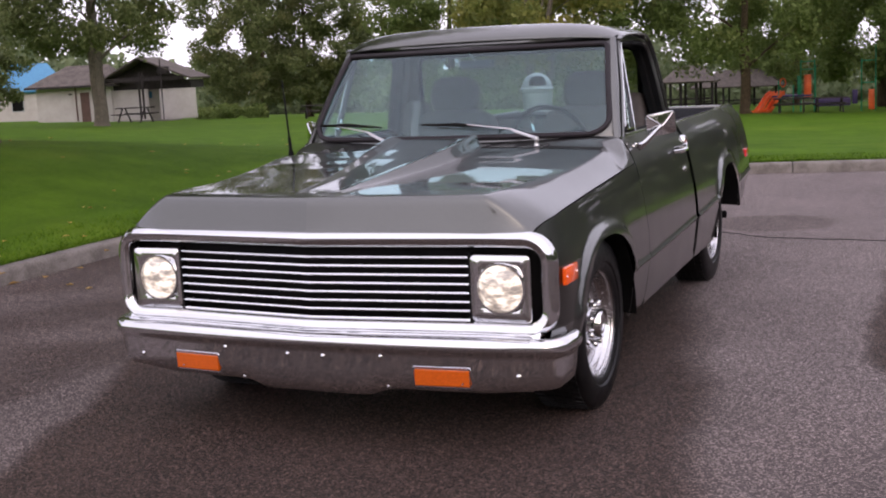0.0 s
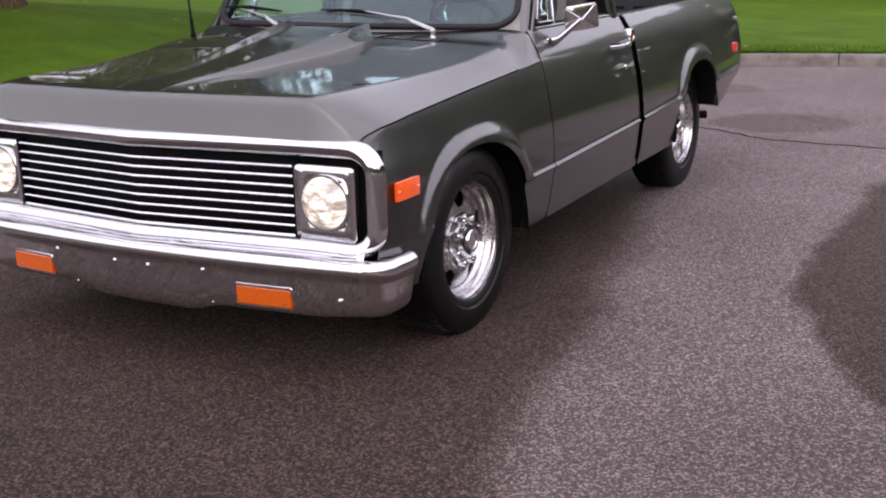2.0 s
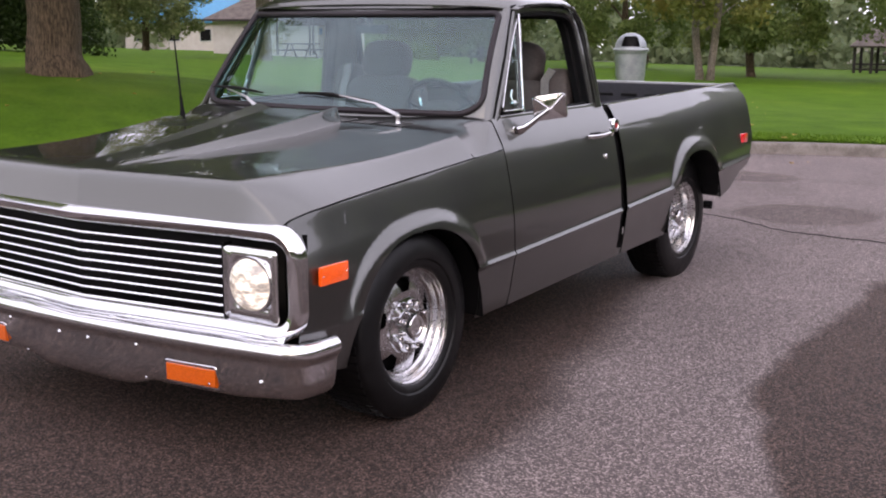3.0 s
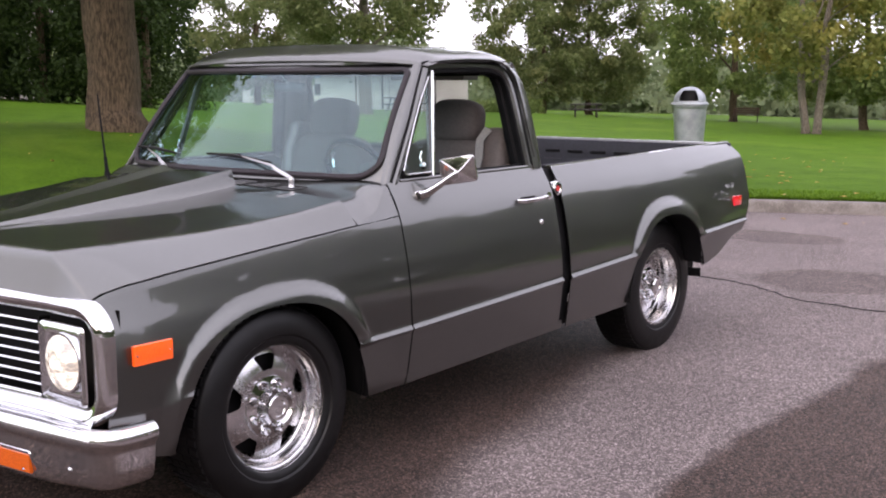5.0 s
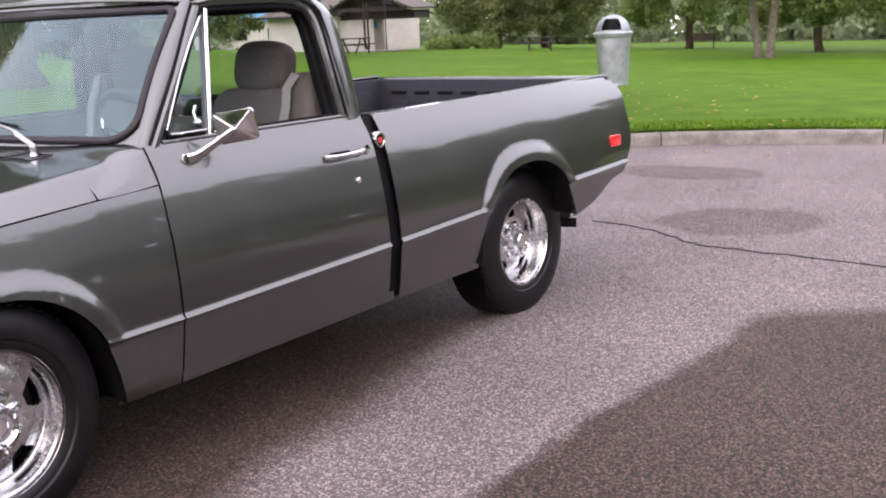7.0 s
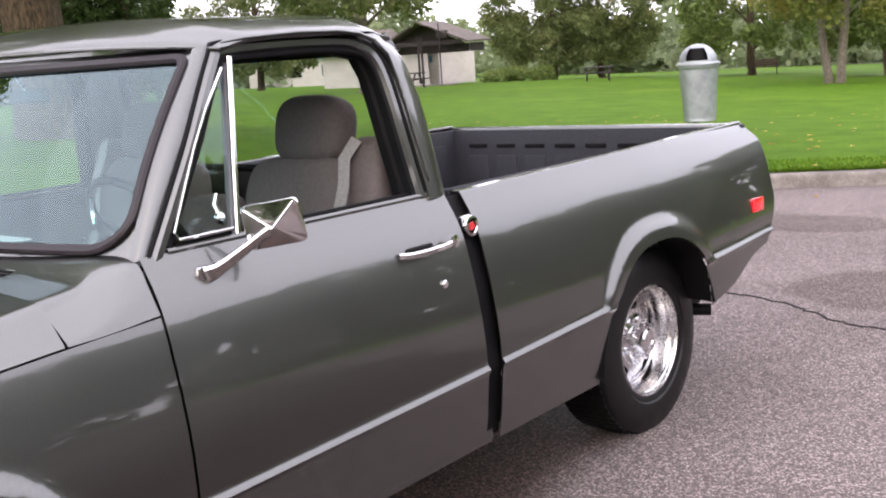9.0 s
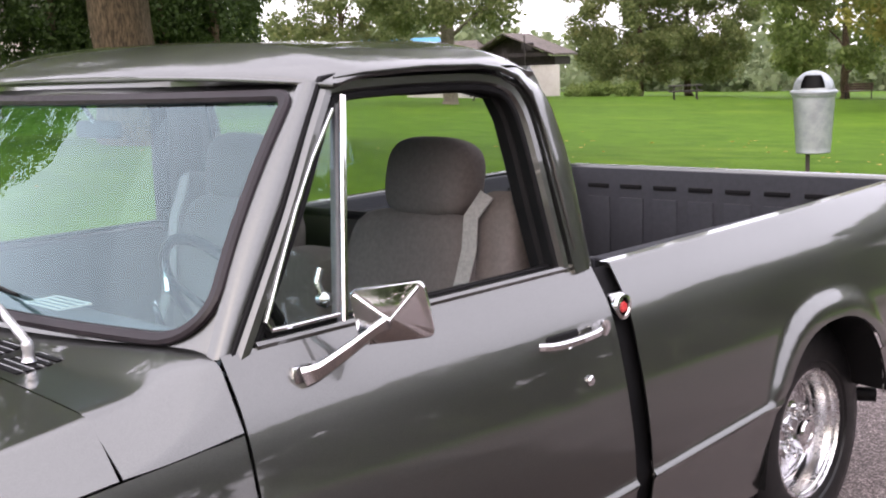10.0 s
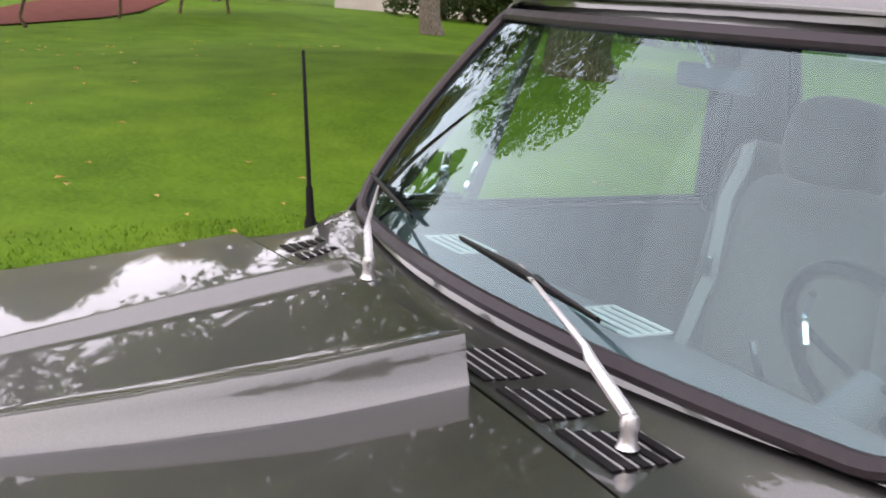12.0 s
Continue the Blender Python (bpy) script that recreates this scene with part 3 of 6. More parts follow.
for side, door in ((1, door_l), (-1, door_r)):
    def put(name, bm, mat, label=""):
        return part(name, bm if side > 0 else mirrored(bm), mat, door, label)
    put("window_frame", sweep([side_up(y, z, -0.012) for y, z in FRAME_YZ], rect(0.034, 0.034, 0.009), (1, 0, 0)), PAINT)
    put("frame_gap", sweep([side_up(y, z, -0.010) for y, z in inset(FRAME_YZ, -0.022)], rect(0.012, 0.024, 0.003), (1, 0, 0)), TRIM_BLACK)
    put("window_seal", sweep([side_up(y, z, -0.020) for y, z in inset(FRAME_YZ, 0.023)], rect(0.016, 0.034, 0.004), (1, 0, 0)), TRIM_BLACK)
    put("window_sill", sweep([side_up(0.76, 1.108, -0.012), side_up(1.75, 1.108, -0.012)], rect(0.035, 0.018, 0.006)), PAINT)
    put("sill_seal", sweep([side_up(0.80, 1.117, -0.026), side_up(1.73, 1.117, -0.026)], rect(0.016, 0.012, 0.003)), TRIM_BLACK)
    # chrome strip added to stand for light caught by the sill weatherstrip
    put("sill_glint", sweep([side_up(0.95, 1.112, -0.050), side_up(1.72, 1.112, -0.050)], rect(0.014, 0.012, 0.003)), CHROME)
    put("inner_pillar", sweep([side_up(y, z, -0.060) for y, z in [(1.30, 1.552), (1.50, 1.550), (1.588, 1.530), (1.614, 1.47), (1.622, 1.38), (1.632, 1.26), (1.652, 1.09)]], rect(0.030, 0.050, 0.010), (1, 0, 0)), TRIM_BLACK)
    # vent window: upright post, slanted chrome channel, glass, latch
    put("division_post", sweep([side_up(0.978, 1.108, -0.003), side_up(1.085, 1.548, -0.003)], rect(0.015, 0.009, 0.003), (1, 0, 0)), CHROME)
    put("vent_frame", sweep([side_up(y, z, 0.004) for y, z in [(0.962, 1.132), (0.84, 1.131), (0.798, 1.132), (0.788, 1.148), (0.842, 1.24), (0.902, 1.34), (0.968, 1.432), (1.044, 1.522)]], rect(0.008, 0.010, 0.002), (1, 0, 0)), CHROME)
    put("post_liner", sweep([side_up(0.976, 1.108, -0.019), side_up(1.083, 1.548, -0.019)], rect(0.024, 0.022, 0.003), (1, 0, 0)), VINYL)
    put("vent_liner", sweep([side_up(y, z, -0.010) for y, z in [(0.962, 1.124), (0.84, 1.123), (0.796, 1.124), (0.782, 1.148), (0.836, 1.24), (0.896, 1.34), (0.962, 1.432), (1.040, 1.524)]], rect(0.016, 0.012, 0.003), (1, 0, 0)), TRIM_BLACK)
    pane = put("vent_glass", grid(lambda k, u: side_up(*[a + (b - a) * u for a, b in zip(((0.81, 1.13), (0.90, 1.30), (1.05, 1.515))[k], ((0.98, 1.13), (1.02, 1.30), (1.074, 1.51))[k])], -0.016), range(3), span(0, 1, 3)), GLASS)
    pane.visible_shadow = False
    latch = lathe([(-0.028, 0.001), (-0.028, 0.014), (-0.012, 0.017), (-0.004, 0.010), (-0.002, 0.001)], 16, "x", side_up(0.965, 1.155, -0.02))
    put("vent_latch", sweep([side_up(0.965, 1.155, -0.04), side_up(0.962, 1.19, -0.045), side_up(0.972, 1.215, -0.04)], rect(0.014, 0.010, 0.003), (1, 0, 0), bm=latch), CHROME)
    # handle, lock, inner panel
    hbm = sweep(spline([(0.935, 1.475, 0.968), (0.962, 1.50, 0.969), (0.974, 1.56, 0.971), (0.974, 1.63, 0.974), (0.962, 1.665, 0.976), (0.938, 1.675, 0.977)], 5), rect(0.016, 0.020, 0.005), (0, 0, 1))
    hbm = lathe([(0.915, 0.001), (0.952, 0.020), (0.964, 0.019), (0.966, 0.001)], 18, "x", (0, 1.685, 0.978), hbm)
    put("door_handle", hbm, CHROME)
    put("handle_recess", box(0.924, 1.565, 0.966, 0.02, 0.12, 0.035, 0.008), TRIM_BLACK)
    put("door_lock", lathe([(0.930, 0.001), (0.935, 0.013), (0.960, 0.013), (0.964, 0.009), (0.964, 0.001)], 18, "x", (0, 1.631, 0.861)), CHROME)
    put("inner_panel", box(0.835, 1.24, 0.80, 0.03, 0.98, 0.60, 0.015), VINYL)
    # mirror on its arm
    mir = thing("mirror", "chrome rectangular door mirror on a slanted arm", "mirror")
    mir.parent = door
    del mir["category"]
    arm = sweep(spline([(0.908, 0.826, 1.046), (0.926, 0.850, 1.056), (0.950, 0.898, 1.086), (0.972, 0.942, 1.116), (0.982, 0.968, 1.128)], 5), rect(0.034, 0.018, 0.006), (1, 0, 0), scale=[1.25, 1.25, 1.2, 1.15, 1.1] + [1.0 - 0.035 * q for q in range(11)] + [0.68, 0.72, 0.8, 0.85, 0.9])
    arm = box(0.896, 0.838, 1.048, 0.016, 0.060, 0.038, 0.006, bm=arm)
    head = rounded(0.150, 0.112, 0.016, 4)
    tip = Matrix.Translation((0.980, 0.988, 1.145)) @ Euler((radians(6), radians(-8), radians(30))).to_matrix().to_4x4()
    hb = bmesh.new()
    layers = []
    for depth, k in ((0.010, 0.95), (0.004, 1.0), (-0.004, 1.0), (-0.007, 0.97), (-0.020, 0.20), (-0.021, 0.02)):
        layers.append([hb.verts.new(tip @ Vector((x * k, depth, z * k))) for x, z in head])
    for a, b in zip(layers, layers[1:]):
        for i in range(len(a)):
            hb.faces.new((a[i], b[i], b[(i + 1) % len(a)], a[(i + 1) % len(a)]))
    hb.faces.new(layers[0]), hb.faces.new(layers[-1])
    bmesh.ops.recalc_face_normals(hb, faces=hb.faces[:])
    for nm, bm_, mt in (("mirror_arm", arm, CHROME), ("mirror_head", hb, CHROME)):
        part(nm, bm_ if side > 0 else mirrored(bm_), mt, mir)
    for sx in (-1, 1):
        rib = sweep([tip @ Vector((sx * 0.064, -0.010, 0.046)), tip @ Vector((0, -0.024, -0.008))], rect(0.007, 0.006, 0.002), (0, -1, 0))
        part("mirror_rib", rib if side > 0 else mirrored(rib), CHROME, mir)

# roof with a drip rail all round
def roof_at(u, v):
    y = 0.902 + v * (1.735 - 0.902) + (0.072 * u * u + 0.080 * abs(u) ** 10) * (1 - v) ** 2
    w = 0.776 - 0.05 * step(v, 0.75, 1.0)
    edge = (1 - abs(u) ** 5.5) ** 0.7 if abs(u) < 1 else 0.0
    length = min(1.0, (v / 0.16) ** 0.55 if v < 0.16 else 1.0) * min(1.0, ((1 - v) / 0.20) ** 0.5 if v > 0.80 else 1.0)
    z = 1.593 - 0.012 * abs(u) ** 8 * (1 - step(v, 0, 0.4)) + 0.064 * edge * length + 0.018 * (1 - u * u) * (1 - 0.6 * v) - 0.018 * step(v, 0.85, 1.0) - 0.008 * (1 - step(v, 0.0, 0.14))
    return (u * w, y, z)


roof = part("roof", grid(roof_at, [math.sin(math.pi / 2 * t) for t in span(-1, 1, 45)], [0.0, 0.004, 0.012, 0.025, 0.045, 0.07, 0.1, 0.13] + span(0.16, 0.76, 16) + [0.8, 0.84, 0.88, 0.91, 0.94, 0.965, 0.98, 0.992, 1.0]), PAINT, truck, thick=0.012)
def header_at(u, k):
    low = glass_at(u, 1.035) + Vector((0, 0.010, 0))
    high = Vector(roof_at(low.x / 0.776, 0.02)) - Vector((0, 0.004, 0.006))
    return low.lerp(high, k)


part("header_panel", grid(header_at, span(-1.0, 1.0, 33), span(0, 1, 4)), PAINT, truck, thick=0.006)
rail = [roof_at(math.sin(math.pi / 2 * t), 0.0) for t in span(0.96, -0.96, 41)]
part("front_drip_rail", sweep([(x, y - 0.002, z - 0.005) for x, y, z in rail], rect(0.016, 0.010, 0.003)), PAINT, roof)
both("side_drip_rail", lambda: sweep([Vector((0.784, y, z)) for y, z in [(1.045, 1.584), (1.12, 1.592), (1.30, 1.599), (1.46, 1.597), (1.535, 1.588)]] + [side_up(1.605, 1.568, 0.018), side_up(1.650, 1.525, 0.016), side_up(1.673, 1.45, 0.015), side_up(1.686, 1.32, 0.013), side_up(1.708, 1.15, 0.010)], rect(0.018, 0.012, 0.004), scale=[0.35, 0.8, 1, 1, 1, 1, 1, 1, 1, 0.8]), PAINT, roof)


# rear pillar and cab back
def cab_back_y(z):
    return lerp([(0.4, 1.802), (1.10, 1.814), (1.28, 1.806), (1.39, 1.796), (1.48, 1.776), (1.55, 1.748), (1.60, 1.718)], z)


def pillar_front(z):
    pts = sorted([(b, a) for a, b in FRAME_YZ if a > 1.53])
    return lerp(pts, z) + 0.018


both("rear_pillar", lambda: grid(lambda z, k: (side_up(pillar_front(z), z).x + 0.002 - 0.05 * k ** 3 - 0.030 * k * step(z, 1.50, 1.585), pillar_front(z) + k * (cab_back_y(z) - pillar_front(z)), z), span(1.095, 1.582, 22), span(0, 1, 9)), PAINT, truck, thick=0.01)


def back_x(z):
    return side_up(0, z).x - 0.045


back = bmesh.new()
for z0, z1, x0, x1 in ((0.42, 1.17, -1, 1), (1.535, 1.578, -1, 1), (1.17, 1.535, -1, -0.67), (1.17, 1.535, 0.67, 1)):
    def bp(k, j, z0=z0, z1=z1, x0=x0, x1=x1):
        z = z0 + (z1 - z0) * j
        e = back_x(max(z, 1.05))
        f = lambda v: v * e if abs(v) == 1 else v
        return (f(x0) + (f(x1) - f(x0)) * k, cab_back_y(z) - 0.012, z)
    merge(back, grid(bp, span(0, 1, 9), span(0, 1, 5)))
part("cab_back", back, PAINT, truck, thick=0.02)
part("rear_window_seal", sweep([(x, cab_back_y(1.353 + z) - 0.006, 1.353 + z) for x, z in rounded(1.355, 0.372, 0.07)], rect(0.024, 0.03, 0.008), (0, 1, 0), True), TRIM_BLACK, truck)
rw = part("rear_window", grid(lambda x, z: (x, cab_back_y(z) - 0.012, z), span(-0.68, 0.68, 3), span(1.16, 1.545, 8)), GLASS, truck)
rw.visible_shadow = False

# cab inside
inside = part("cab_floor", box(0, 1.20, 0.40, 1.70, 1.22, 0.06, 0.01), VINYL, truck)
part("firewall", box(0, 0.63, 0.72, 1.66, 0.03, 0.62), TRIM_BLACK, truck)
part("headliner", grid(lambda u, v: Vector(roof_at(u, v)) - Vector((0, 0, 0.022)), span(-0.97, 0.97, 13), span(0.06, 0.96, 9)), VINYL, truck, "dark headliner")
dash_profile = [(0.66, 1.055), (0.74, 1.072), (0.86, 1.068), (0.915, 1.045), (0.925, 1.0), (0.91, 0.90), (0.86, 0.84), (0.70, 0.80)]
dash = part("dashboard", grid(lambda x, k: (x, dash_profile[k][0] + 0.04 * (x / 0.8) ** 2 * (k < 2), dash_profile[k][1]), span(-0.82, 0.82, 17), range(len(dash_profile))), VINYL, truck, "grey vinyl dashboard", thick=0.012)
for x in (0.05, -0.53):
    gr = bmesh.new()
    for k in range(5):
        box(x, 0.760 + 0.020 * k, 1.0895, 0.160, 0.0045, 0.004, bm=gr)
    for k in (-1, 1):
        box(x + 0.080 * k, 0.800, 1.0895, 0.005, 0.0845, 0.004, bm=gr)
    part("defroster_grille", gr, WHITE_WALL, dash, "pale slotted defroster grille")
wheel_m = Matrix.Translation((0.40, 1.02, 1.08)) @ Euler((radians(-62), 0, 0)).to_matrix().to_4x4()
ring = [wheel_m @ Vector((0.19 * math.cos(a), 0.19 * math.sin(a), 0)) for a in span(0, 2 * math.pi, 41)[:-1]]
steer = sweep(ring, circle(0.013, 8), (0, 0.5, 0.9), True)
for a in (200, 340, 90):
    sweep([wheel_m @ Vector((0.185 * math.cos(radians(a)), 0.185 * math.sin(radians(a)), 0)), wheel_m @ Vector((0, 0, -0.03))], rect(0.03, 0.012, 0.003), (0, 0.5, 0.9), bm=steer)
sw = part("steering_wheel", steer, TRIM_BLACK, truck, "thin-rimmed steering wheel")
part("steering_column", sweep([(0.40, 1.0, 1.07), (0.40, 0.70, 0.90)], circle(0.035, 12)), VINYL, sw)
part("rear_view_mirror", box(0.03, 0.955, 1.480, 0.19, 0.022, 0.042, 0.010, 3), VINYL, truck)
part("mirror_stalk", sweep([(0.03, 0.955, 1.48), (0.0, 0.93, 1.545)], circle(0.006, 8)), STEEL, truck)


def cushion(cx, cy, cz, sx, sy, sz, r, m=None, bm=None, p=5.0):
    b = bmesh.new()
    bmesh.ops.create_cube(b, size=2)
    bmesh.ops.subdivide_edges(b, edges=b.edges[:], cuts=9, use_grid_fill=True)
    for v in b.verts:
        n = (abs(v.co.x) ** p + abs(v.co.y) ** p + abs(v.co.z) ** p) ** (1 / p)
        q = v.co / n
        v.co = Vector((cx + q.x * sx / 2, cy + q.y * sy / 2, cz + q.z * sz / 2))
    if m:
        bmesh.ops.transform(b, matrix=m, verts=b.verts[:])
    return merge(bm, b)


for s in (1, -1):
    seat = part("seat_cushion", cushion(s * 0.45, 1.33, 0.68, 0.62, 0.55, 0.22, 0.05), CLOTH, truck, "brown-grey cloth split bench seat")
    tilt = Matrix.Translation((s * 0.45, 1.58, 0.72)) @ Euler((radians(-12), 0, 0)).to_matrix().to_4x4()
    part("seat_back", cushion(-s * 0.05, 0, 0.24, 0.50, 0.17, 0.54, 0.05, tilt), CLOTH, seat)
    part("headrest", cushion(-s * 0.035, -0.01, 0.595, 0.30, 0.14, 0.22, 0.04, tilt, p=3.2), CLOTH, seat)
    part("belt_tower", cushion(s * 0.215, 0.02, 0.285, 0.15, 0.16, 0.58, 0.05, tilt), CLOTH, seat)
    part("seat_belt", sweep([tilt @ Vector(p) for p in ((s * 0.200, -0.062, 0.560), (s * 0.175, -0.085, 0.50), (s * 0.190, -0.095, 0.42), (s * 0.165, -0.10, 0.24), (s * 0.20, -0.11, 0.02))], rect(0.046, 0.004), (0, -1, 0.2)), BELT, seat)
    part("belt_latch", box(*(tilt @ Vector((s * 0.165, -0.12, 0.25))), 0.035, 0.008, 0.05, 0.004), CHROME, seat)
part("centre_armrest", cushion(0, 1.60, 0.90, 0.22, 0.16, 0.40, 0.04), CLOTH, truck)
part("column_lever", sweep(spline([(0.352, 0.905, 1.205), (0.338, 0.912, 1.185), (0.336, 0.912, 1.160), (0.350, 0.905, 1.130)], 4), circle(0.006, 8)), CHROME, truck)
part("gear_lever", sweep([(0.20, 1.02, 0.80), (0.17, 1.00, 1.0), (0.15, 0.99, 1.07)], circle(0.008, 8)), CHROME, truck)

# chassis under the body, out of sight of the road
part("engine_bay", box(0, -0.08, 0.60, 1.16, 1.20, 0.42), TRIM_BLACK, truck)
part("frame_rails", box(0, 1.5, 0.40, 1.05, 3.5, 0.12), TRIM_BLACK, truck)
# black box added to fill the gap under the bed with darkness
part("underbed_blocker", box(0, 3.36, 0.46, 1.50, 0.46, 0.20, 0.02), TRIM_BLACK, truck)
part("floor_pan", box(0, 0.90, 0.305, 1.50, 2.9, 0.07), TRIM_BLACK, truck)
part("rocker_tub", box(0, 1.22, 0.42, 1.72, 1.10, 0.14), TRIM_BLACK, truck)
part("front_core", box(0, -0.66, 0.58, 1.82, 0.02, 0.44), TRIM_BLACK, truck)
both("fender_brace", lambda: box(0.85, -0.60, 0.60, 0.03, 0.16, 0.42), TRIM_BLACK, truck)

# load bed
bed = part("bed_floor", box(0, 2.88, 0.62, 1.66, 2.0, 0.05), LINER, truck, "dark plastic bed liner")
both("bed_rail", lambda: sweep([(0.842, 1.846, bed_top(1.87) - 0.004), (0.838, 2.9, bed_top(2.9) - 0.004), (0.806, 3.84, bed_top(3.84) - 0.004)], rect(0.040, 0.014, 0.005)), PAINT, truck)
both("bed_wall", lambda: box(0.798, 2.865, 0.86, 0.045, 1.99, 0.485, 0.012), LINER, truck)
part("bed_front_wall", box(0, 1.885, 0.85, 1.60, 0.04, 0.50, 0.01), LINER, truck)
both("door_gap", lambda: grid(lambda z, y: (side_x(0.68, z) - 0.018, y, z), span(0.30, 1.035, 22), (0.655, 0.70)), TRIM_BLACK, truck)
both("cab_corner", lambda: grid(lambda z, y: (side_x(1.8, z) - 0.035, y, z), span(0.345, 1.085, 20), (1.74, 1.86)), TRIM_BLACK, truck, thick=0.01)
both("bed_front_post", lambda: box(0.795, 1.866, 0.73, 0.13, 0.02, 0.68), TRIM_BLACK, truck)
for s in (1, -1):
    for k in range(8):
        part("liner_rib", box(s * 0.776, 2.03 + 0.235 * k, 0.86, 0.016, 0.15, 0.34, 0.006), LINER, truck)
    for k in range(4):
        part("liner_bar", box(s * 0.772, 2.10 + 0.45 * k, 1.045, 0.02, 0.16, 0.014, 0.004), LINER, truck)
gate = part("tailgate", box(0, 3.872, 0.86, 1.60, 0.05, 0.505, 0.015), PAINT, truck)
part("gate_liner", box(0, 3.838, 0.85, 1.585, 0.018, 0.50, 0.006), LINER, gate, "dark plastic tailgate liner")
for k in range(8):
    part("liner_slot", box(-0.62 + 0.178 * k, 3.827, 1.02, 0.115, 0.008, 0.020, 0.003), TRIM_BLACK, gate)
    part("liner_rib", box(-0.62 + 0.178 * k, 3.827, 0.82, 0.125, 0.008, 0.30, 0.003), LINER, gate)
both("gate_post", lambda: box(0.81, 3.85, 0.85, 0.05, 0.05, 0.52, 0.01), LINER, truck)
both("tail_lamp", lambda: box(0.845, 3.895, 0.86, 0.08, 0.02, 0.28, 0.008), RED, truck)
part("roll_pan", box(0, 3.79, 0.59, 1.66, 0.06, 0.16, 0.03), PAINT, truck)
both("exhaust_tip", lambda: sweep([(0.70, 3.38, 0.375), (0.79, 3.44, 0.368), (0.845, 3.475, 0.365)], circle(0.026, 16)), TRIM_BLACK, truck)

# fuel filler cap on the cab corner
cap = part("fuel_cap", lathe([(0.885, 0.001), (0.89, 0.034), (0.915, 0.036), (0.928, 0.031), (0.930, 0.022), (0.926, 0.020)], 28, "x", (0, 1.812, 1.000)), CHROME, truck, "chrome filler cap with a red centre")
part("cap_centre", lathe([(0.925, 0.014), (0.929, 0.011), (0.930, 0.001)], 24, "x", (0, 1.812, 1.000)), CAP_RED, cap)


# ---- nose: chrome surround, bars, lamps, bumper ----
def nose_y(x, z=0.6):
    return -0.752 - 0.070 * (1 - min(abs(x) / 0.72, 1.0)) - 0.012 * (z < 0.55) + 0.10 * max(abs(x) - 0.86, 0) ** 1.2 * 3


SURROUND = rounded(1.912, 0.340, 0.085, 8)
dense = []
for i, p in enumerate(SURROUND):
    q = SURROUND[(i + 1) % len(SURROUND)]
    m = 24 if math.dist(p, q) > 0.5 else (4 if math.dist(p, q) > 0.1 else 1)
    dense += [(p[0] + (q[0] - p[0]) * k / m, p[1] + (q[1] - p[1]) * k / m) for k in range(m)]
sur = [Vector((x, nose_y(x) - 0.004, 0.658 + z)) for x, z in dense]
part("grille_surround", sweep(sur, [(-0.032, -0.02), (-0.026, 0.008), (-0.010, 0.022), (0.010, 0.024), (0.026, 0.012), (0.034, -0.006), (0.034, -0.03), (-0.02, -0.04)], (0, -1, 0), True), CHROME, truck, "polished chrome grille surround")
part("grille_backing", grid(lambda x, z: (x, nose_y(x) + 0.075, z), span(-0.95, 0.95, 31), span(0.49, 0.82, 3)), TRIM_BLACK, truck)
for k in range(8):
    z = 0.522 + k * 0.0342
    part("grille_bar", sweep([(x, nose_y(x) + 0.012, z) for x in span(-0.650, 0.650, 25)], [(-0.010, -0.005), (0.010, -0.005), (0.014, 0.0), (0.010, 0.005), (-0.010, 0.005)]), CHROME, truck)
both("grille_end", lambda: box(0.657, nose_y(0.657) + 0.018, 0.642, 0.012, 0.04, 0.275), TRIM_BLACK, truck)
for s in (1, -1):
    lx, lz = s * 0.776, 0.646
    bezel = bmesh.new()
    ring_a, ring_b, ring_c = [], [], []
    sq = rounded(0.240, 0.258, 0.02, 5)
    for i, (x, z) in enumerate(sq):
        a = math.atan2(z, x)
        ring_a.append(bezel.verts.new((lx + x, -0.752, lz + z)))
        ring_b.append(bezel.verts.new((lx + x * 0.95, -0.765, lz + z * 0.95)))
        ring_c.append(bezel.verts.new((lx + 0.094 * math.cos(a), -0.742, lz + 0.094 * math.sin(a))))
    n = len(sq)
    for p, q in ((ring_a, ring_b), (ring_b, ring_c)):
        for i in range(n):
            bezel.faces.new((p[i], p[(i + 1) % n], q[(i + 1) % n], q[i]))
    head = part("headlight", bezel, CHROME, truck, "lit round headlight in a square chrome bezel")
    part("lamp_ring", lathe([(-0.745, 0.088), (-0.760, 0.090), (-0.760, 0.097), (-0.742, 0.098)], 36, "y", (lx, 0, lz)), CHROME, head)
    part("lamp_glass", lathe([(-0.748, 0.090), (-0.764, 0.075), (-0.773, 0.045), (-0.776, 0.001)], 36, "y", (lx, 0, lz)), LAMP, head, "glowing headlamp glass")
    mk = part("side_marker", box(s * 0.991, -0.575, 0.678, 0.016, 0.150, 0.066, 0.005, 2), ORANGE, truck, "orange side marker lamp")
    for dy in (-0.064, 0.064):
        part("marker_screw", lathe([(0.998, 0.004), (1.002, 0.003), (1.002, 0.0005)], 8, "x", (0 if s > 0 else -2.0, -0.575 + dy, 0.678)), CHROME, mk)
    part("rear_marker", box(s * (side_x(3.725, 0.778) + 0.003), 3.725, 0.778, 0.016, 0.105, 0.06, 0.005, 2), RED, truck, "red rear side marker lamp")


# bumper: rolled top, flat face, wrap-round ends
def bumper_path(x):
    return -0.845 + 0.055 * (min(abs(x), 0.93) / 0.85) ** 2


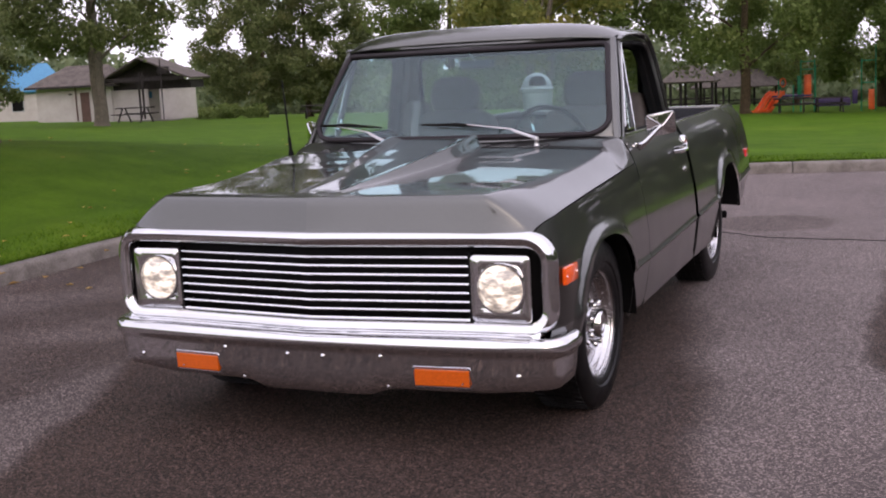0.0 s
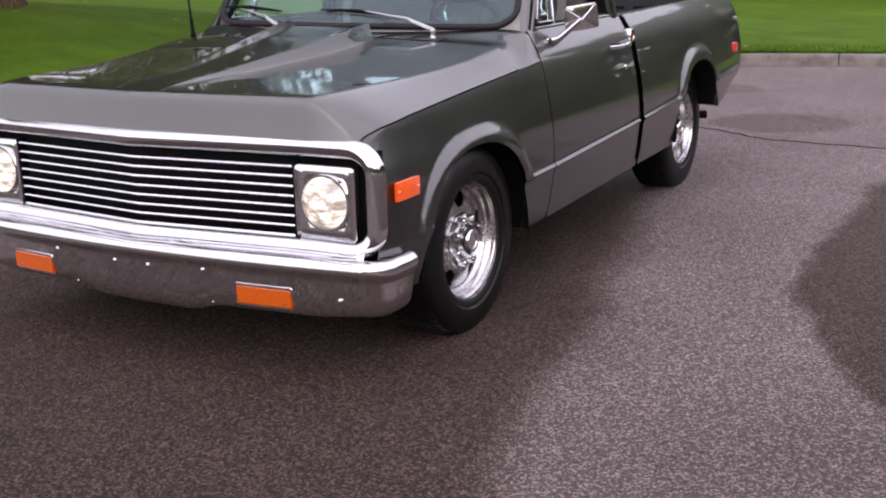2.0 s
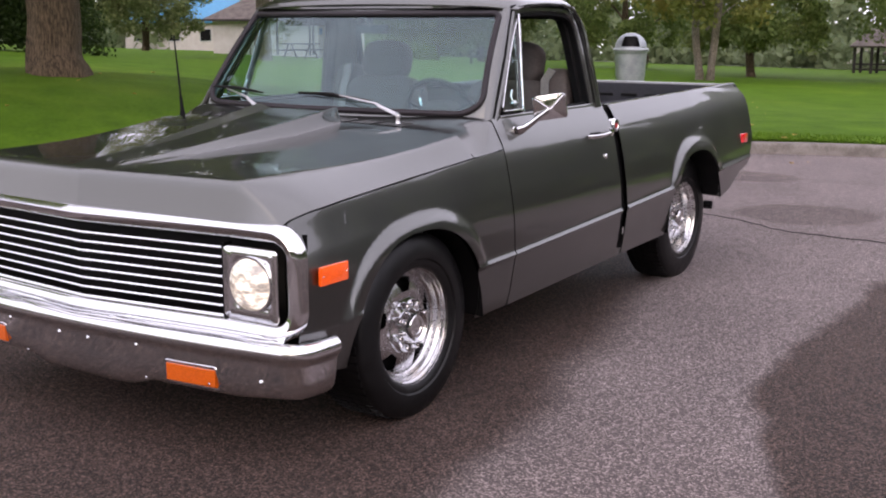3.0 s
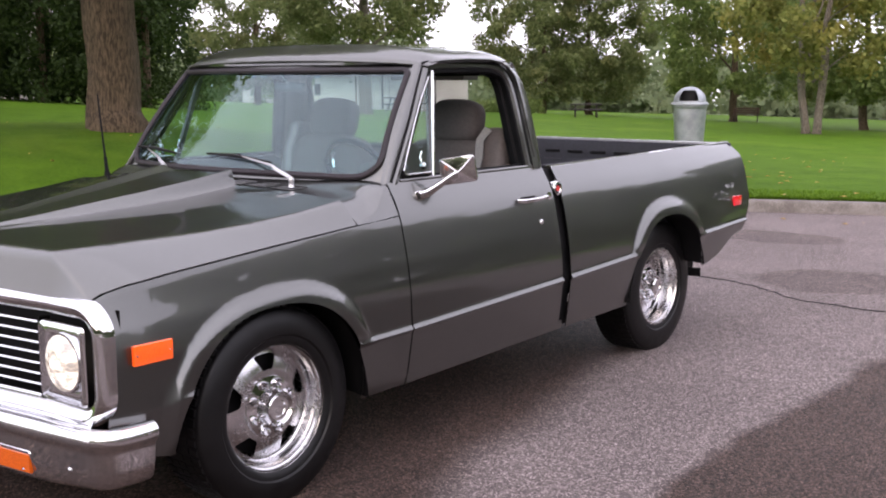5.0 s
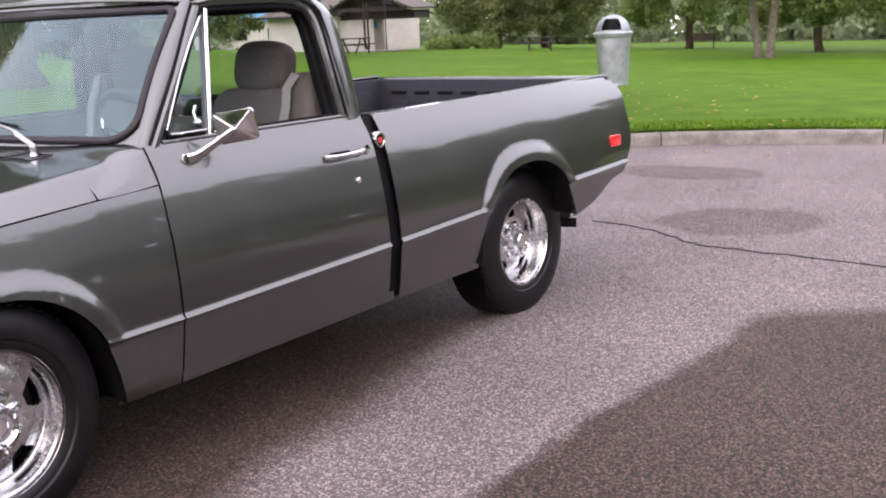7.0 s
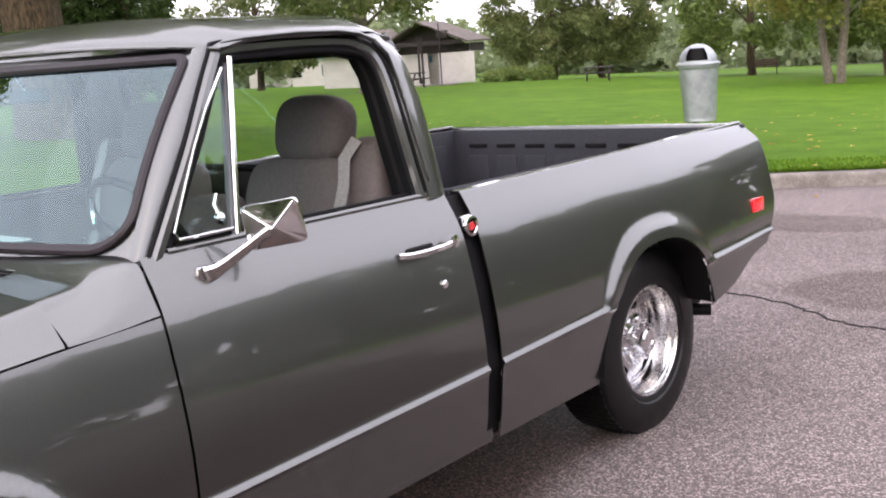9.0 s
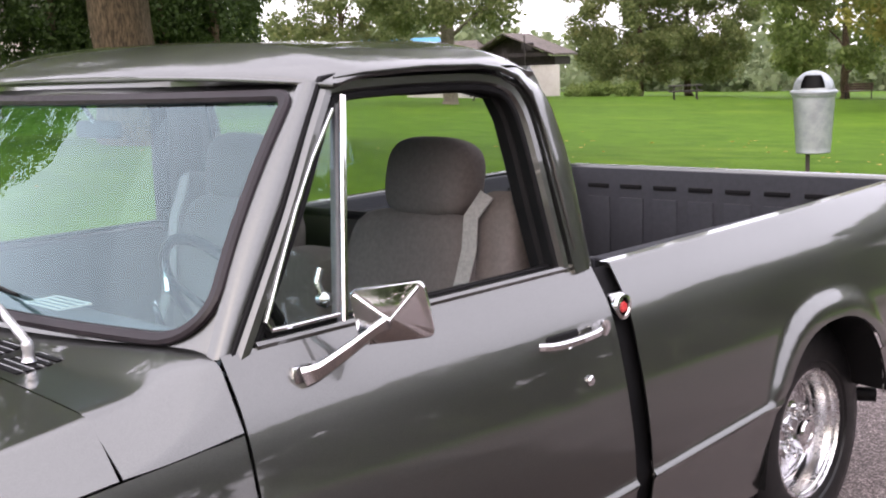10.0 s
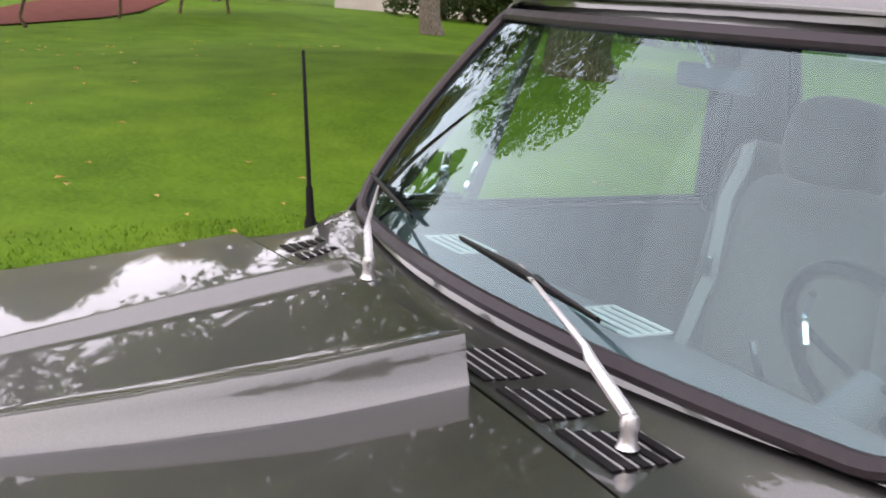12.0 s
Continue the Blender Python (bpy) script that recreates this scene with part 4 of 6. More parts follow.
BUMPER = [(-0.030, 0.452), (-0.006, 0.463), (0.012, 0.462), (0.026, 0.450), (0.030, 0.432), (0.024, 0.416), (0.014, 0.406), (0.010, 0.390), (0.004, 0.330), (-0.004, 0.285), (-0.016, 0.262), (-0.035, 0.252)]
PLAN = [Vector((x, bumper_path(x), 0)) for x in span(0, 0.925, 40)]
PLAN += [Vector((0.925 + 0.075 * math.sin(radians(a)), bumper_path(0.925) + 0.085 * (1 - math.cos(radians(a))), 0)) for a in span(10, 90, 9)]
PLAN += [Vector((1.003, -0.67, 0)), Vector((1.005, -0.635, 0)), Vector((1.003, -0.60, 0))]


def bumper_bm():
    full = [Vector((-p.x, p.y, 0)) for p in PLAN[:0:-1]] + PLAN

    def p(i, k):
        a = full[i]
        t = (full[min(i + 1, len(full) - 1)] - full[max(i - 1, 0)]).normalized()
        out = Vector((t.y, -t.x, 0))
        d, z = BUMPER[k]
        x = abs(a.x)
        if k >= 8:
            z -= 0.030 * (1 - step(x, 0.22, 0.34)) * (k - 7) / 4
            z += 0.022 * step(x, 0.7, 1.0) * (k - 7) / 4
        q = a + out * d
        return (q.x, q.y, z)
    return grid(p, range(len(full)), range(len(BUMPER)))


bumper = part("front_bumper", bumper_bm(), CHROME, truck, "chrome front bumper with a lower centre dip", smooth=60, thick=0.006)
part("filler_panel", grid(lambda x, k: (x, nose_y(x) - 0.02 + (bumper_path(x) + 0.03 - nose_y(x)) * k, 0.487 - 0.022 * k), span(-0.93, 0.93, 41), span(0, 1, 5)), CHROME, truck, thick=0.004)
for k in range(3):
    part("filler_rib", sweep([(x, nose_y(x) - 0.03 - 0.018 * k, 0.487 - 0.006 * k) for x in span(-0.90, 0.90, 25)], rect(0.006, 0.006, 0.002)), CHROME, truck)


def bumper_face(x, z):
    return bumper_path(x) + lerp([(0.262, 0.016), (0.285, 0.004), (0.33, -0.004), (0.39, -0.010), (0.45, -0.026)], z)


for s in (1, -1):
    x0, z0 = s * 0.555, 0.312
    lens = part("turn_signal", sweep([(x0 + dx, bumper_face(x0 + dx, z0) - 0.006, z0) for dx in span(-0.108, 0.108, 7)], rect(0.014, 0.066, 0.004)), AMBER, bumper, "amber turn signal lens")
    part("signal_rim", sweep([(x0 + dx, bumper_face(x0 + dx, z0 + dz) - 0.004, z0 + dz) for dx, dz in rounded(0.228, 0.080, 0.008, 3)], rect(0.008, 0.010, 0.002), (0, -1, 0), True), CHROME, lens)
    for dx in (-0.07, 0.085):
        part("lens_screw", lathe([(-0.012, 0.005), (-0.016, 0.004), (-0.016, 0.0005)], 8, "y", (x0 + dx, bumper_face(x0, z0) + 0.003, z0 - 0.018)), CHROME, lens)
for x, z in ((-0.855, 0.322), (0.85, 0.325), (-0.33, 0.262), (0.326, 0.262), (-0.40, 0.385), (-0.10, 0.375), (0.06, 0.375), (0.31, 0.385)):
    part("bumper_bolt", lathe([(0.004, 0.014), (-0.006, 0.012), (-0.010, 0.006), (-0.011, 0.0005)], 14, "y", (x, bumper_face(x, z), z)), CHROME, bumper)


# ---- wheels ----
def tyre_bm(width, radius, k=1.0):
    w, r, g = width / 2, radius, 0.219 * (k - 1)
    prof = [(-w * 0.80, 0.205 + g), (-w * 0.92, 0.222 + g), (-w, 0.262 + g), (-w * 0.98, 0.300), (-w * 0.90, r - 0.016), (-w * 0.80, r - 0.005), (-w * 0.4, r), (0, r + 0.001), (w * 0.4, r), (w * 0.80, r - 0.005), (w * 0.90, r - 0.016), (w * 0.98, 0.300), (w, 0.262 + g), (w * 0.985, 0.246 + g), (w * 0.93, 0.240 + g), (w * 0.92, 0.222 + g), (w * 0.80, 0.205 + g)]
    return lathe(prof, 72)


def tread_bm(width, radius):
    b = bmesh.new()
    w = width / 2
    for k in range(64):
        a = 2 * math.pi * k / 64
        for x0, dx, tw in ((-0.62, 0.13, 0.3), (-0.31, 0.12, -0.2), (0.0, 0.11, 0.2), (0.31, 0.12, -0.2), (0.62, 0.13, 0.3)):
            m = Euler((a + (0.02 if x0 > 0 else 0), 0, 0)).to_matrix().to_4x4() @ Matrix.Translation((x0 * w, 0, radius + 0.003 - (0.0015 if abs(x0) > 0.5 else 0)))
            q = [m @ Vector(c) for c in ((-dx * w, -0.012 + tw * 0.01, 0), (dx * w, -0.012 - tw * 0.01, 0), (dx * w, 0.010 - tw * 0.01, 0), (-dx * w, 0.010 + tw * 0.01, 0))]
            low = [m @ Vector((sx * dx * w * 1.05, sy * 0.013, -0.009)) for sx, sy in ((-1, -1), (1, -1), (1, 1), (-1, 1))]
            t, l = [b.verts.new(p) for p in q], [b.verts.new(p) for p in low]
            b.faces.new(t)
            for i in range(4):
                b.faces.new((l[i], l[(i + 1) % 4], t[(i + 1) % 4], t[i]))
    bmesh.ops.recalc_face_normals(b, faces=b.faces[:])
    return b


def rim_bm(dish, out):
    """Barrel, stepped lip and a disc with five openings; out is the lip's face, dish its depth to the disc."""
    b = lathe([(out - 0.20, 0.196), (out - 0.06, 0.192), (out - 0.02, 0.207), (out, 0.219), (out + 0.006, 0.218), (out + 0.007, 0.211), (out + 0.001, 0.207), (out - 0.006, 0.2055), (out - 0.010, 0.2005), (out - 0.018, 0.199),
               (out - 0.024, 0.194), (out - dish * 0.6, 0.191), (out - dish * 0.9, 0.187), (out - dish, 0.181)], 72)
    rads = [0.181, 0.177, 0.1735, 0.171, 0.165, 0.155, 0.145, 0.135, 0.127, 0.1235, 0.121, 0.112, 0.100, 0.088]
    open_rows = range(2, 10)

    def half(r):
        h = 9.5 + 8.0 * (r - 0.121) / 0.0525
        h -= 3.2 * max(0, 1 - abs(r - 0.1735) / 0.004) ** 2 + 3.5 * max(0, 1 - abs(r - 0.121) / 0.005) ** 2
        return min(max(h, 6.5), 15.5)

    def disc(deg, j):
        r, a = rads[j], radians(deg)
        return (out - dish + 0.020 * (1 - ((r - 0.088) / 0.088)) + 0.006 * math.sin(min((r - 0.088) / 0.088, 1) * math.pi), r * math.cos(a), r * math.sin(a))
    for k in range(5):
        mid = 90 + 72 * k

        def solid(q, j):
            h = half(rads[j])
            return disc(mid + h + (72 - 2 * h) * q / 12, j)

        def slot(q, j):
            h = half(rads[j])
            return disc(mid - h + 2 * h * q / 8, j)
        merge(b, grid(solid, range(13), range(len(rads))))
        merge(b, grid(slot, range(9), range(0, 3)))
        merge(b, grid(slot, range(9), range(10, len(rads))))
    bmesh.ops.remove_doubles(b, verts=b.verts[:], dist=0.0004)
    bmesh.ops.recalc_face_normals(b, faces=b.faces[:])
    return b


def spread(bm, k):
    """Widens a turned part about its axle."""
    bmesh.ops.scale(bm, vec=(1, k, k), verts=bm.verts[:])
    return bm


def wheel(x, y, radius, width, dish, face, hub, side, wide=1.0):
    w = thing("wheel", "black tyre on a polished five-slot alloy wheel", "wheel")
    w.parent = truck
    del w["category"]
    w.matrix_basis = Matrix.Translation((side * (x - width / 2), y, radius - 0.009)) @ (Matrix.Identity(4) if side > 0 else Euler((0, 0, math.pi)).to_matrix().to_4x4())
    part("tyre", tyre_bm(width, radius, wide), RUBBER, w)
    part("tread", tread_bm(width, radius), RUBBER, w)
    part("rim", spread(rim_bm(dish, face), wide), ALLOY, w, "polished alloy rim with five openings", thick=0.006)
    part("brake_drum", spread(lathe([(face - dish - 0.16, 0.150), (face - dish - 0.03, 0.165), (face - dish - 0.02, 0.001)], 32), wide), TRIM_BLACK, w)
    d = face - dish + 0.014
    part("hub", spread(lathe([(d, 0.104), (d + 0.010, 0.100), (d + 0.018, 0.072), (d + 0.020, 0.064), (d + 0.050, 0.060), (d + 0.066, 0.054), (hub - 0.006, 0.046), (hub, 0.040), (hub, 0.028), (hub - 0.004, 0.026), (hub - 0.004, 0.001)], 40), wide), CHROME, w)
    for k in range(8):
        a = 2 * math.pi * (k + 0.5) / 8
        part("lug_nut", spread(lathe([(d, 0.014), (d + 0.034, 0.0135), (d + 0.044, 0.009), (d + 0.046, 0.0005)], 10, "x", (0, 0.082 * math.cos(a), 0.082 * math.sin(a))), wide), CHROME, w)
    part("valve", spread(sweep([(face - 0.02, 0.0, 0.196), (face + 0.004, 0.0, 0.186)], circle(0.004, 6)), wide), CHROME, w)


for s in (1, -1):
    wheel(0.955, -0.008, 0.366, 0.255, 0.055, 0.100, 0.118, s, 1.10)
    wheel(0.862, 2.965, 0.364, 0.250, 0.085, 0.105, 0.106, s)


# ---- wipers and aerial ----
def wiper(x, y, z, tip, blade_a, blade_b):
    w = thing("wiper", "chrome wiper arm with a black rubber blade", "wiper")
    w.parent = truck
    del w["category"]
    piv = lathe([(-0.026, 0.015), (-0.020, 0.012), (-0.008, 0.010), (-0.002, 0.012), (0.007, 0.012), (0.013, 0.010), (0.017, 0.0005)], 18, "z", (x, y, z))
    part("wiper_pivot", piv, SILVER, w)
    part("wiper_arm", sweep([(x, y, z + 0.010), Vector((x, y, z + 0.014)).lerp(Vector(tip), 0.25) + Vector((0, -0.010, 0.012)), Vector((x, y, z + 0.025)).lerp(Vector(tip), 0.3) + Vector((0, -0.010, 0.012)), tip], rect(0.015, 0.008, 0.003), (0, -0.6, 0.8), scale=[1.2, 1.1, 0.72, 0.4]), SILVER, w)
    part("wiper_blade", sweep([blade_a, Vector(blade_a).lerp(Vector(blade_b), 0.5) + Vector((0, -0.010, 0.008)), blade_b], rect(0.007, 0.018, 0.002), (0, -0.6, 0.8), scale=[0.6, 1.3, 0.6]), RUBBER, w)


def on_glass(u, v, off=0.018):
    return glass_at(u, v) + Vector((0, -0.8 * off, 0.6 * off))


wiper(0.500, 0.502, 1.110, on_glass(0.075, 0.17), on_glass(-0.175, 0.165), on_glass(0.35, 0.115))
wiper(-0.310, 0.508, 1.112, on_glass(-0.82, 0.165), on_glass(-0.97, 0.175), on_glass(-0.46, 0.145))
abm = lathe([(0.0, 0.016), (0.012, 0.015), (0.03, 0.010), (0.09, 0.0085), (0.10, 0.0055), (0.395, 0.004), (0.40, 0.0005)], 12, "z", (0, 0, 0))
bmesh.ops.transform(abm, matrix=Matrix.Translation((-0.917, 0.616, 1.050)) @ Matrix(((1, 0, -0.022, 0), (0, 1, -0.075, 0), (0, 0, 1, 0), (0, 0, 0, 1))), verts=abm.verts[:])
ant = part("aerial", abm, TRIM_BLACK, truck, "thin black aerial")


# ---- ground, kerb and lawn ----
KERB = [(-3.0, -45.0), (-3.15, -14.0), (-3.75, -4.0), (-4.16, 0.8), (-4.30, 2.2), (-4.36, 4.4), (-4.18, 6.4), (-3.25, 8.1), (-1.9, 9.12), (-0.9, 9.62), (0.3, 10.0), (3.0, 10.4), (8.0, 11.0), (20.0, 12.0), (60.0, 16.0)]
KERB = [(v.x, v.y) for v in spline([Vector((*p, 0)) for p in KERB], 10)]


def kerb_gap(x, y):
    best = 1e9
    for (ax, ay), (bx, by) in zip(KERB[::2], KERB[2::2]):
        dx, dy = bx - ax, by - ay
        t = min(max(((x - ax) * dx + (y - ay) * dy) / (dx * dx + dy * dy), 0), 1)
        best = min(best, math.hypot(x - ax - t * dx, y - ay - t * dy))
    return best


def park_z(x, y):
    return 0.10 - 0.033 * max(y - 5, 0) - 0.013 * x


def lawn_z(x, y, d=None):
    d = kerb_gap(x, y) if d is None else d
    w = step(d, 0.0, 14.0)
    mound = 0.62 * math.exp(-((x + 11) ** 2 + (y - 6.5) ** 2) / 36) * step(d, 0.3, 5)
    knoll = 0.25 * math.exp(-((x + 40) ** 2 + (y - 49) ** 2) / 288) + 0.62 * math.exp(-(x + 34) ** 2 / 300 - (y - 16) ** 2 / 128) + 1.25 * math.exp(-(x + 85) ** 2 / 1300 - (y - 29) ** 2 / 260)
    return 0.125 * (1 - w) + park_z(x, y) * w + mound + knoll + 0.05 * noise.noise(Vector((x * 0.12, y * 0.12, 3))) * step(d, 1, 6)


asphalt_bm = bmesh.new()
ring = [asphalt_bm.verts.new((x, y, 0)) for x, y in KERB] + [asphalt_bm.verts.new((60, -45, 0))]
asphalt_bm.faces.new(ring[::-1])
bmesh.ops.triangulate(asphalt_bm, faces=asphalt_bm.faces[:])
bmesh.ops.recalc_face_normals(asphalt_bm, faces=asphalt_bm.faces[:])
tagged(part("asphalt", asphalt_bm, ASPHALT, smooth=0), "worn brown-grey asphalt with damp patches and the truck's shade painted in", "parking lot", kind="structure")

normals = []
for i in range(len(KERB)):
    a, b = Vector(KERB[max(i - 1, 0)]), Vector(KERB[min(i + 1, len(KERB) - 1)])
    t = (b - a).normalized()
    normals.append(Vector((-t.y, t.x)))
REACH = [0.14, 0.3, 0.6, 1.0, 1.6, 2.4, 3.4, 4.6, 6, 8, 10.5, 13.5, 17, 22, 28, 36, 46, 60, 80, 105, 140, 190, 260, 400]
lawn = part("lawn", grid(lambda i, d: (KERB[i][0] + normals[i].x * d, KERB[i][1] + normals[i].y * d, lawn_z(KERB[i][0] + normals[i].x * d, KERB[i][1] + normals[i].y * d, d)), range(len(KERB)), REACH), LAWN)
tagged(lawn, "mown green park lawn with a few fallen leaves", "lawn", kind="structure")
outer_bm = grid(lambda a, r: (r * math.cos(a), r * math.sin(a), min(park_z(r * math.cos(a), r * math.sin(a)), 0) - 0.45 - 0.002 * r), [2 * math.pi * k / 48 for k in range(48)], [0.5, 30, 80, 200, 500, 1500], True)
tagged(part("ground", outer_bm, LAWN), "grassy ground running out to the horizon", "ground", kind="structure")

kerb = thing("kerb", "worn grey concrete kerb along the lawn edge", "kerb", kind="structure")
run, seg = [], 0.0
for i in range(len(KERB) - 1):
    run.append(KERB[i])
    seg += math.dist(KERB[i], KERB[i + 1])
    if seg > 2.2 and -14 < KERB[i][1] and KERB[i][0] < 22:
        run.append(KERB[i + 1])
        a, b = Vector(run[-2]), Vector(run[-1])
        run[-1] = tuple(b - (b - a).normalized() * 0.012)
        part("kerb_stone", sweep([Vector((x, y, 0)) for x, y in run], [(-0.155, -0.1), (0.0, -0.1), (0.0, 0.095), (-0.012, 0.122), (-0.03, 0.130), (-0.14, 0.134), (-0.155, 0.12)]), CONCRETE, kerb, smooth=50)
        run, seg = [], 0.0

crack = [(-0.10, 5.25), (0.25, 5.18), (0.55, 5.03), (0.72, 4.92), (0.94, 4.79), (1.3, 4.74), (1.93, 4.68), (2.6, 4.55), (3.4, 4.5), (5.0, 4.2)]
cr = bmesh.new()
pts = [Vector((x + random.uniform(-0.02, 0.02), y + random.uniform(-0.02, 0.02), 0.003)) for x, y in [(v.x, v.y) for v in spline([Vector((*p, 0)) for p in crack], 5)]]
sweep(pts, rect(0.014, 0.004), bm=cr)
tagged(part("asphalt_crack", cr, TRIM_BLACK), "thin dark crack across the asphalt", "crack", kind="structure")


def from_arrays(name, verts, faces, mat, parent=None):
    me = bpy.data.meshes.new(name)
    me.from_pydata(verts.tolist(), [], faces.tolist())
    me.materials.append(mat)
    ob = new(name, me)
    if parent:
        ob.parent = parent
    return ob


rng = np.random.default_rng(7)


# grass blades on the nearer lawn
def blades():
    v, f = [], []
    k = np.array(KERB)
    pick = [i for i in range(len(KERB)) if -3 < KERB[i][1] < 13 and KERB[i][0] < 9]
    for n in range(30000):
        i = pick[rng.integers(len(pick))]
        d = 0.145 + 1.0 * rng.random() ** 2.2
        j = min(i + 1, len(KERB) - 1)
        t = rng.random()
        nn = normals[i].lerp(normals[j], t)
        x = k[i][0] * (1 - t) + k[j][0] * t + nn.x * d
        y = k[i][1] * (1 - t) + k[j][1] * t + nn.y * d
        z = lawn_z(x, y, d)
        a, h, w = rng.random() * 6.283, 0.014 + 0.022 * rng.random(), 0.004 + 0.004 * rng.random() + 0.0012 * d
        dx, dy = math.cos(a) * w, math.sin(a) * w
        lx, ly = rng.normal(0, 0.02, 2)
        if d < 0.35:
            lx, ly = lx - normals[i].x * 0.03, ly - normals[i].y * 0.03
        b = len(v)
        v += [(x - dx, y - dy, z - 0.01), (x + dx, y + dy, z - 0.01), (x + lx, y + ly, z + h)]
        f.append((b, b + 1, b + 2))
    return np.array(v), np.array(f)


grass = from_arrays("grass", *blades(), BLADES)
tagged(grass, "short green grass blades along the kerb", "grass", kind="stuff")


def litter():
    v, f = [], []
    for n in range(260):
        i = rng.integers(20, 95)
        d = 0.2 + 16 * rng.random() ** 1.4
        if n % 9 == 0:
            d = -0.05 - 0.9 * rng.random()
        x, y = KERB[i][0] + normals[i].x * d + rng.normal(0, 0.4), KERB[i][1] + normals[i].y * d
        z = lawn_z(x, y, d) + 0.03 if d > 0.15 else 0.008
        a, s = rng.random() * 6.283, 0.025 + 0.03 * rng.random()
        b = len(v)
        for q in range(4):
            r = s * (1.0 if q % 2 == 0 else 0.55)
            v.append((x + r * math.cos(a + q * math.pi / 2), y + r * math.sin(a + q * math.pi / 2), z + 0.012 * (q % 2)))
        f.append((b, b + 1, b + 2, b + 3))
    return np.array(v), np.array(f)


tagged(from_arrays("fallen_leaves", *litter(), DRY_LEAF), "scattered yellow-brown fallen leaves", "leaves", kind="stuff")


# ---- trees ----
def leaf_cloud(clumps, per, size, seed, squash=0.8, droop=0.0):
    """Leaves as small bent quads gathered in clumps (centre, radius)."""
    g = np.random.default_rng(seed)
    cen = np.repeat(np.array([c for c, r in clumps]), per, 0)
    rad = np.repeat(np.array([r for c, r in clumps]), per)
    n = len(cen)
    d = g.normal(size=(n, 3))
    d /= np.linalg.norm(d, axis=1)[:, None]
    p = cen + d * (rad * g.random(n) ** 0.45)[:, None] * np.array([1, 1, squash])
    p[:, 2] -= droop * g.random(n)
    a = g.normal(size=(n, 3)) + np.array([0, 0, 0.2])
    a /= np.linalg.norm(a, axis=1)[:, None]
    b = np.cross(a, g.normal(size=(n, 3)))
    b /= np.linalg.norm(b, axis=1)[:, None]
    s = (size * (0.6 + 0.8 * g.random(n)))[:, None]
    a, b = a * s, b * s * 0.62
    v = np.stack([p - a, p - b * 0.9, p + a, p + b], 1).reshape(-1, 3)
    f = np.arange(4 * n).reshape(-1, 4)
    return v, f


def crown_clumps(g, low, high, wide, count, clump, skirt=0.0):
    """Clump centres of a crown; skirt above 0 makes it widen with height like an old shade tree."""
    out = []
    while len(out) < count:
        u = g.random()
        z = low + (high - low) * u
        if skirt:
            r = wide * (skirt + (1 - skirt) * step(u, 0.0, 0.38)) * (1 - 0.75 * step(u, 0.3, 1.0)) * g.random() ** 0.5
        else:
            r = wide * (1 - abs(u * 2 - 0.75) ** 2.2 * 0.62) * (0.45 + 0.6 * g.random() ** 0.6) * (0.6 if u > 0.85 else 1.0)
        a = g.random() * 6.283
        out.append(((r * math.cos(a), r * math.sin(a), z), clump * (0.6 + 0.7 * g.random())))
    return out


def tree(name, label, bark, leaf, seed, height, wide, low, girth, clumps, per, size, clump, limbs=7, lean=0.0, at=None, stems=1, shift=(0, 0), skirt=0.0):
    g = np.random.default_rng(seed)
    t = thing(name, label, "tree")
    trunk = bmesh.new()
    for st in range(stems):
        off = 0.0 if stems == 1 else (st - 0.5) * girth * 1.6
        path = [Vector((off * (1 + 0.25 * z) + lean * z * 0.1 + g.normal(0, 0.04), g.normal(0, 0.04), z)) for z in [-0.3, 0.0, 0.25, 0.8, 1.8, 3.2] + list(np.linspace(4.2, height * 0.82, 5))]
        sc = [1.4, 1.22, 1.04, 0.97, 0.97, 0.95] + list(np.linspace(0.72, 0.10, 5))
        ridge = [(girth / 2 * (1 + 0.07 * math.sin(5 * a + seed) + 0.05 * math.sin(11 * a)) * math.cos(a), girth / 2 * (1 + 0.07 * math.sin(5 * a + seed) + 0.05 * math.sin(11 * a)) * math.sin(a)) for a in np.linspace(0, 2 * math.pi, 21)[:-1]]
        sweep(spline(path, 3), ridge, (0, 1, 0), scale=[float(np.interp(k, np.arange(len(sc)) * 3, sc)) for k in range((len(sc) - 1) * 3 + 1)], bm=trunk)
    for k in range(limbs):
        z0 = low * 0.8 + (height * 0.6 - low * 0.8) * k / max(limbs - 1, 1)
        a = 2.4 * k + g.random()
        reach = wide * (0.55 + 0.35 * g.random())
        pts = [Vector((0, 0, z0)), Vector((reach * 0.4 * math.cos(a), reach * 0.4 * math.sin(a), z0 + reach * 0.32)), Vector((reach * math.cos(a + 0.2), reach * math.sin(a + 0.2), z0 + reach * 0.62))]
        sweep(spline(pts, 4), circle(girth * 0.17, 7), scale=list(np.linspace(1.0, 0.18, 9)), bm=trunk)
    part("trunk", trunk, bark, t, smooth=60)
    v, f = leaf_cloud([((c[0] + shift[0], c[1] + shift[1], c[2]), r) for c, r in crown_clumps(g, low, height, wide, clumps, clump, skirt)], per, size, seed)
    from_arrays("crown", v, f, leaf, t)
    return t


def stand(t, x, y, turn=0.0, grow=1.0, sink=0.0):
    t.matrix_basis = Matrix.Translation((x, y, lawn_z(x, y) - sink)) @ Matrix.Rotation(turn, 4, "Z") @ Matrix.Scale(grow, 4)
    return t


def place(t, x, y, turn=0.0, grow=1.0):
    return copy_thing(t, Matrix.Translation((x, y, lawn_z(x, y))) @ Matrix.Rotation(turn, 4, "Z") @ Matrix.Scale(grow, 4))


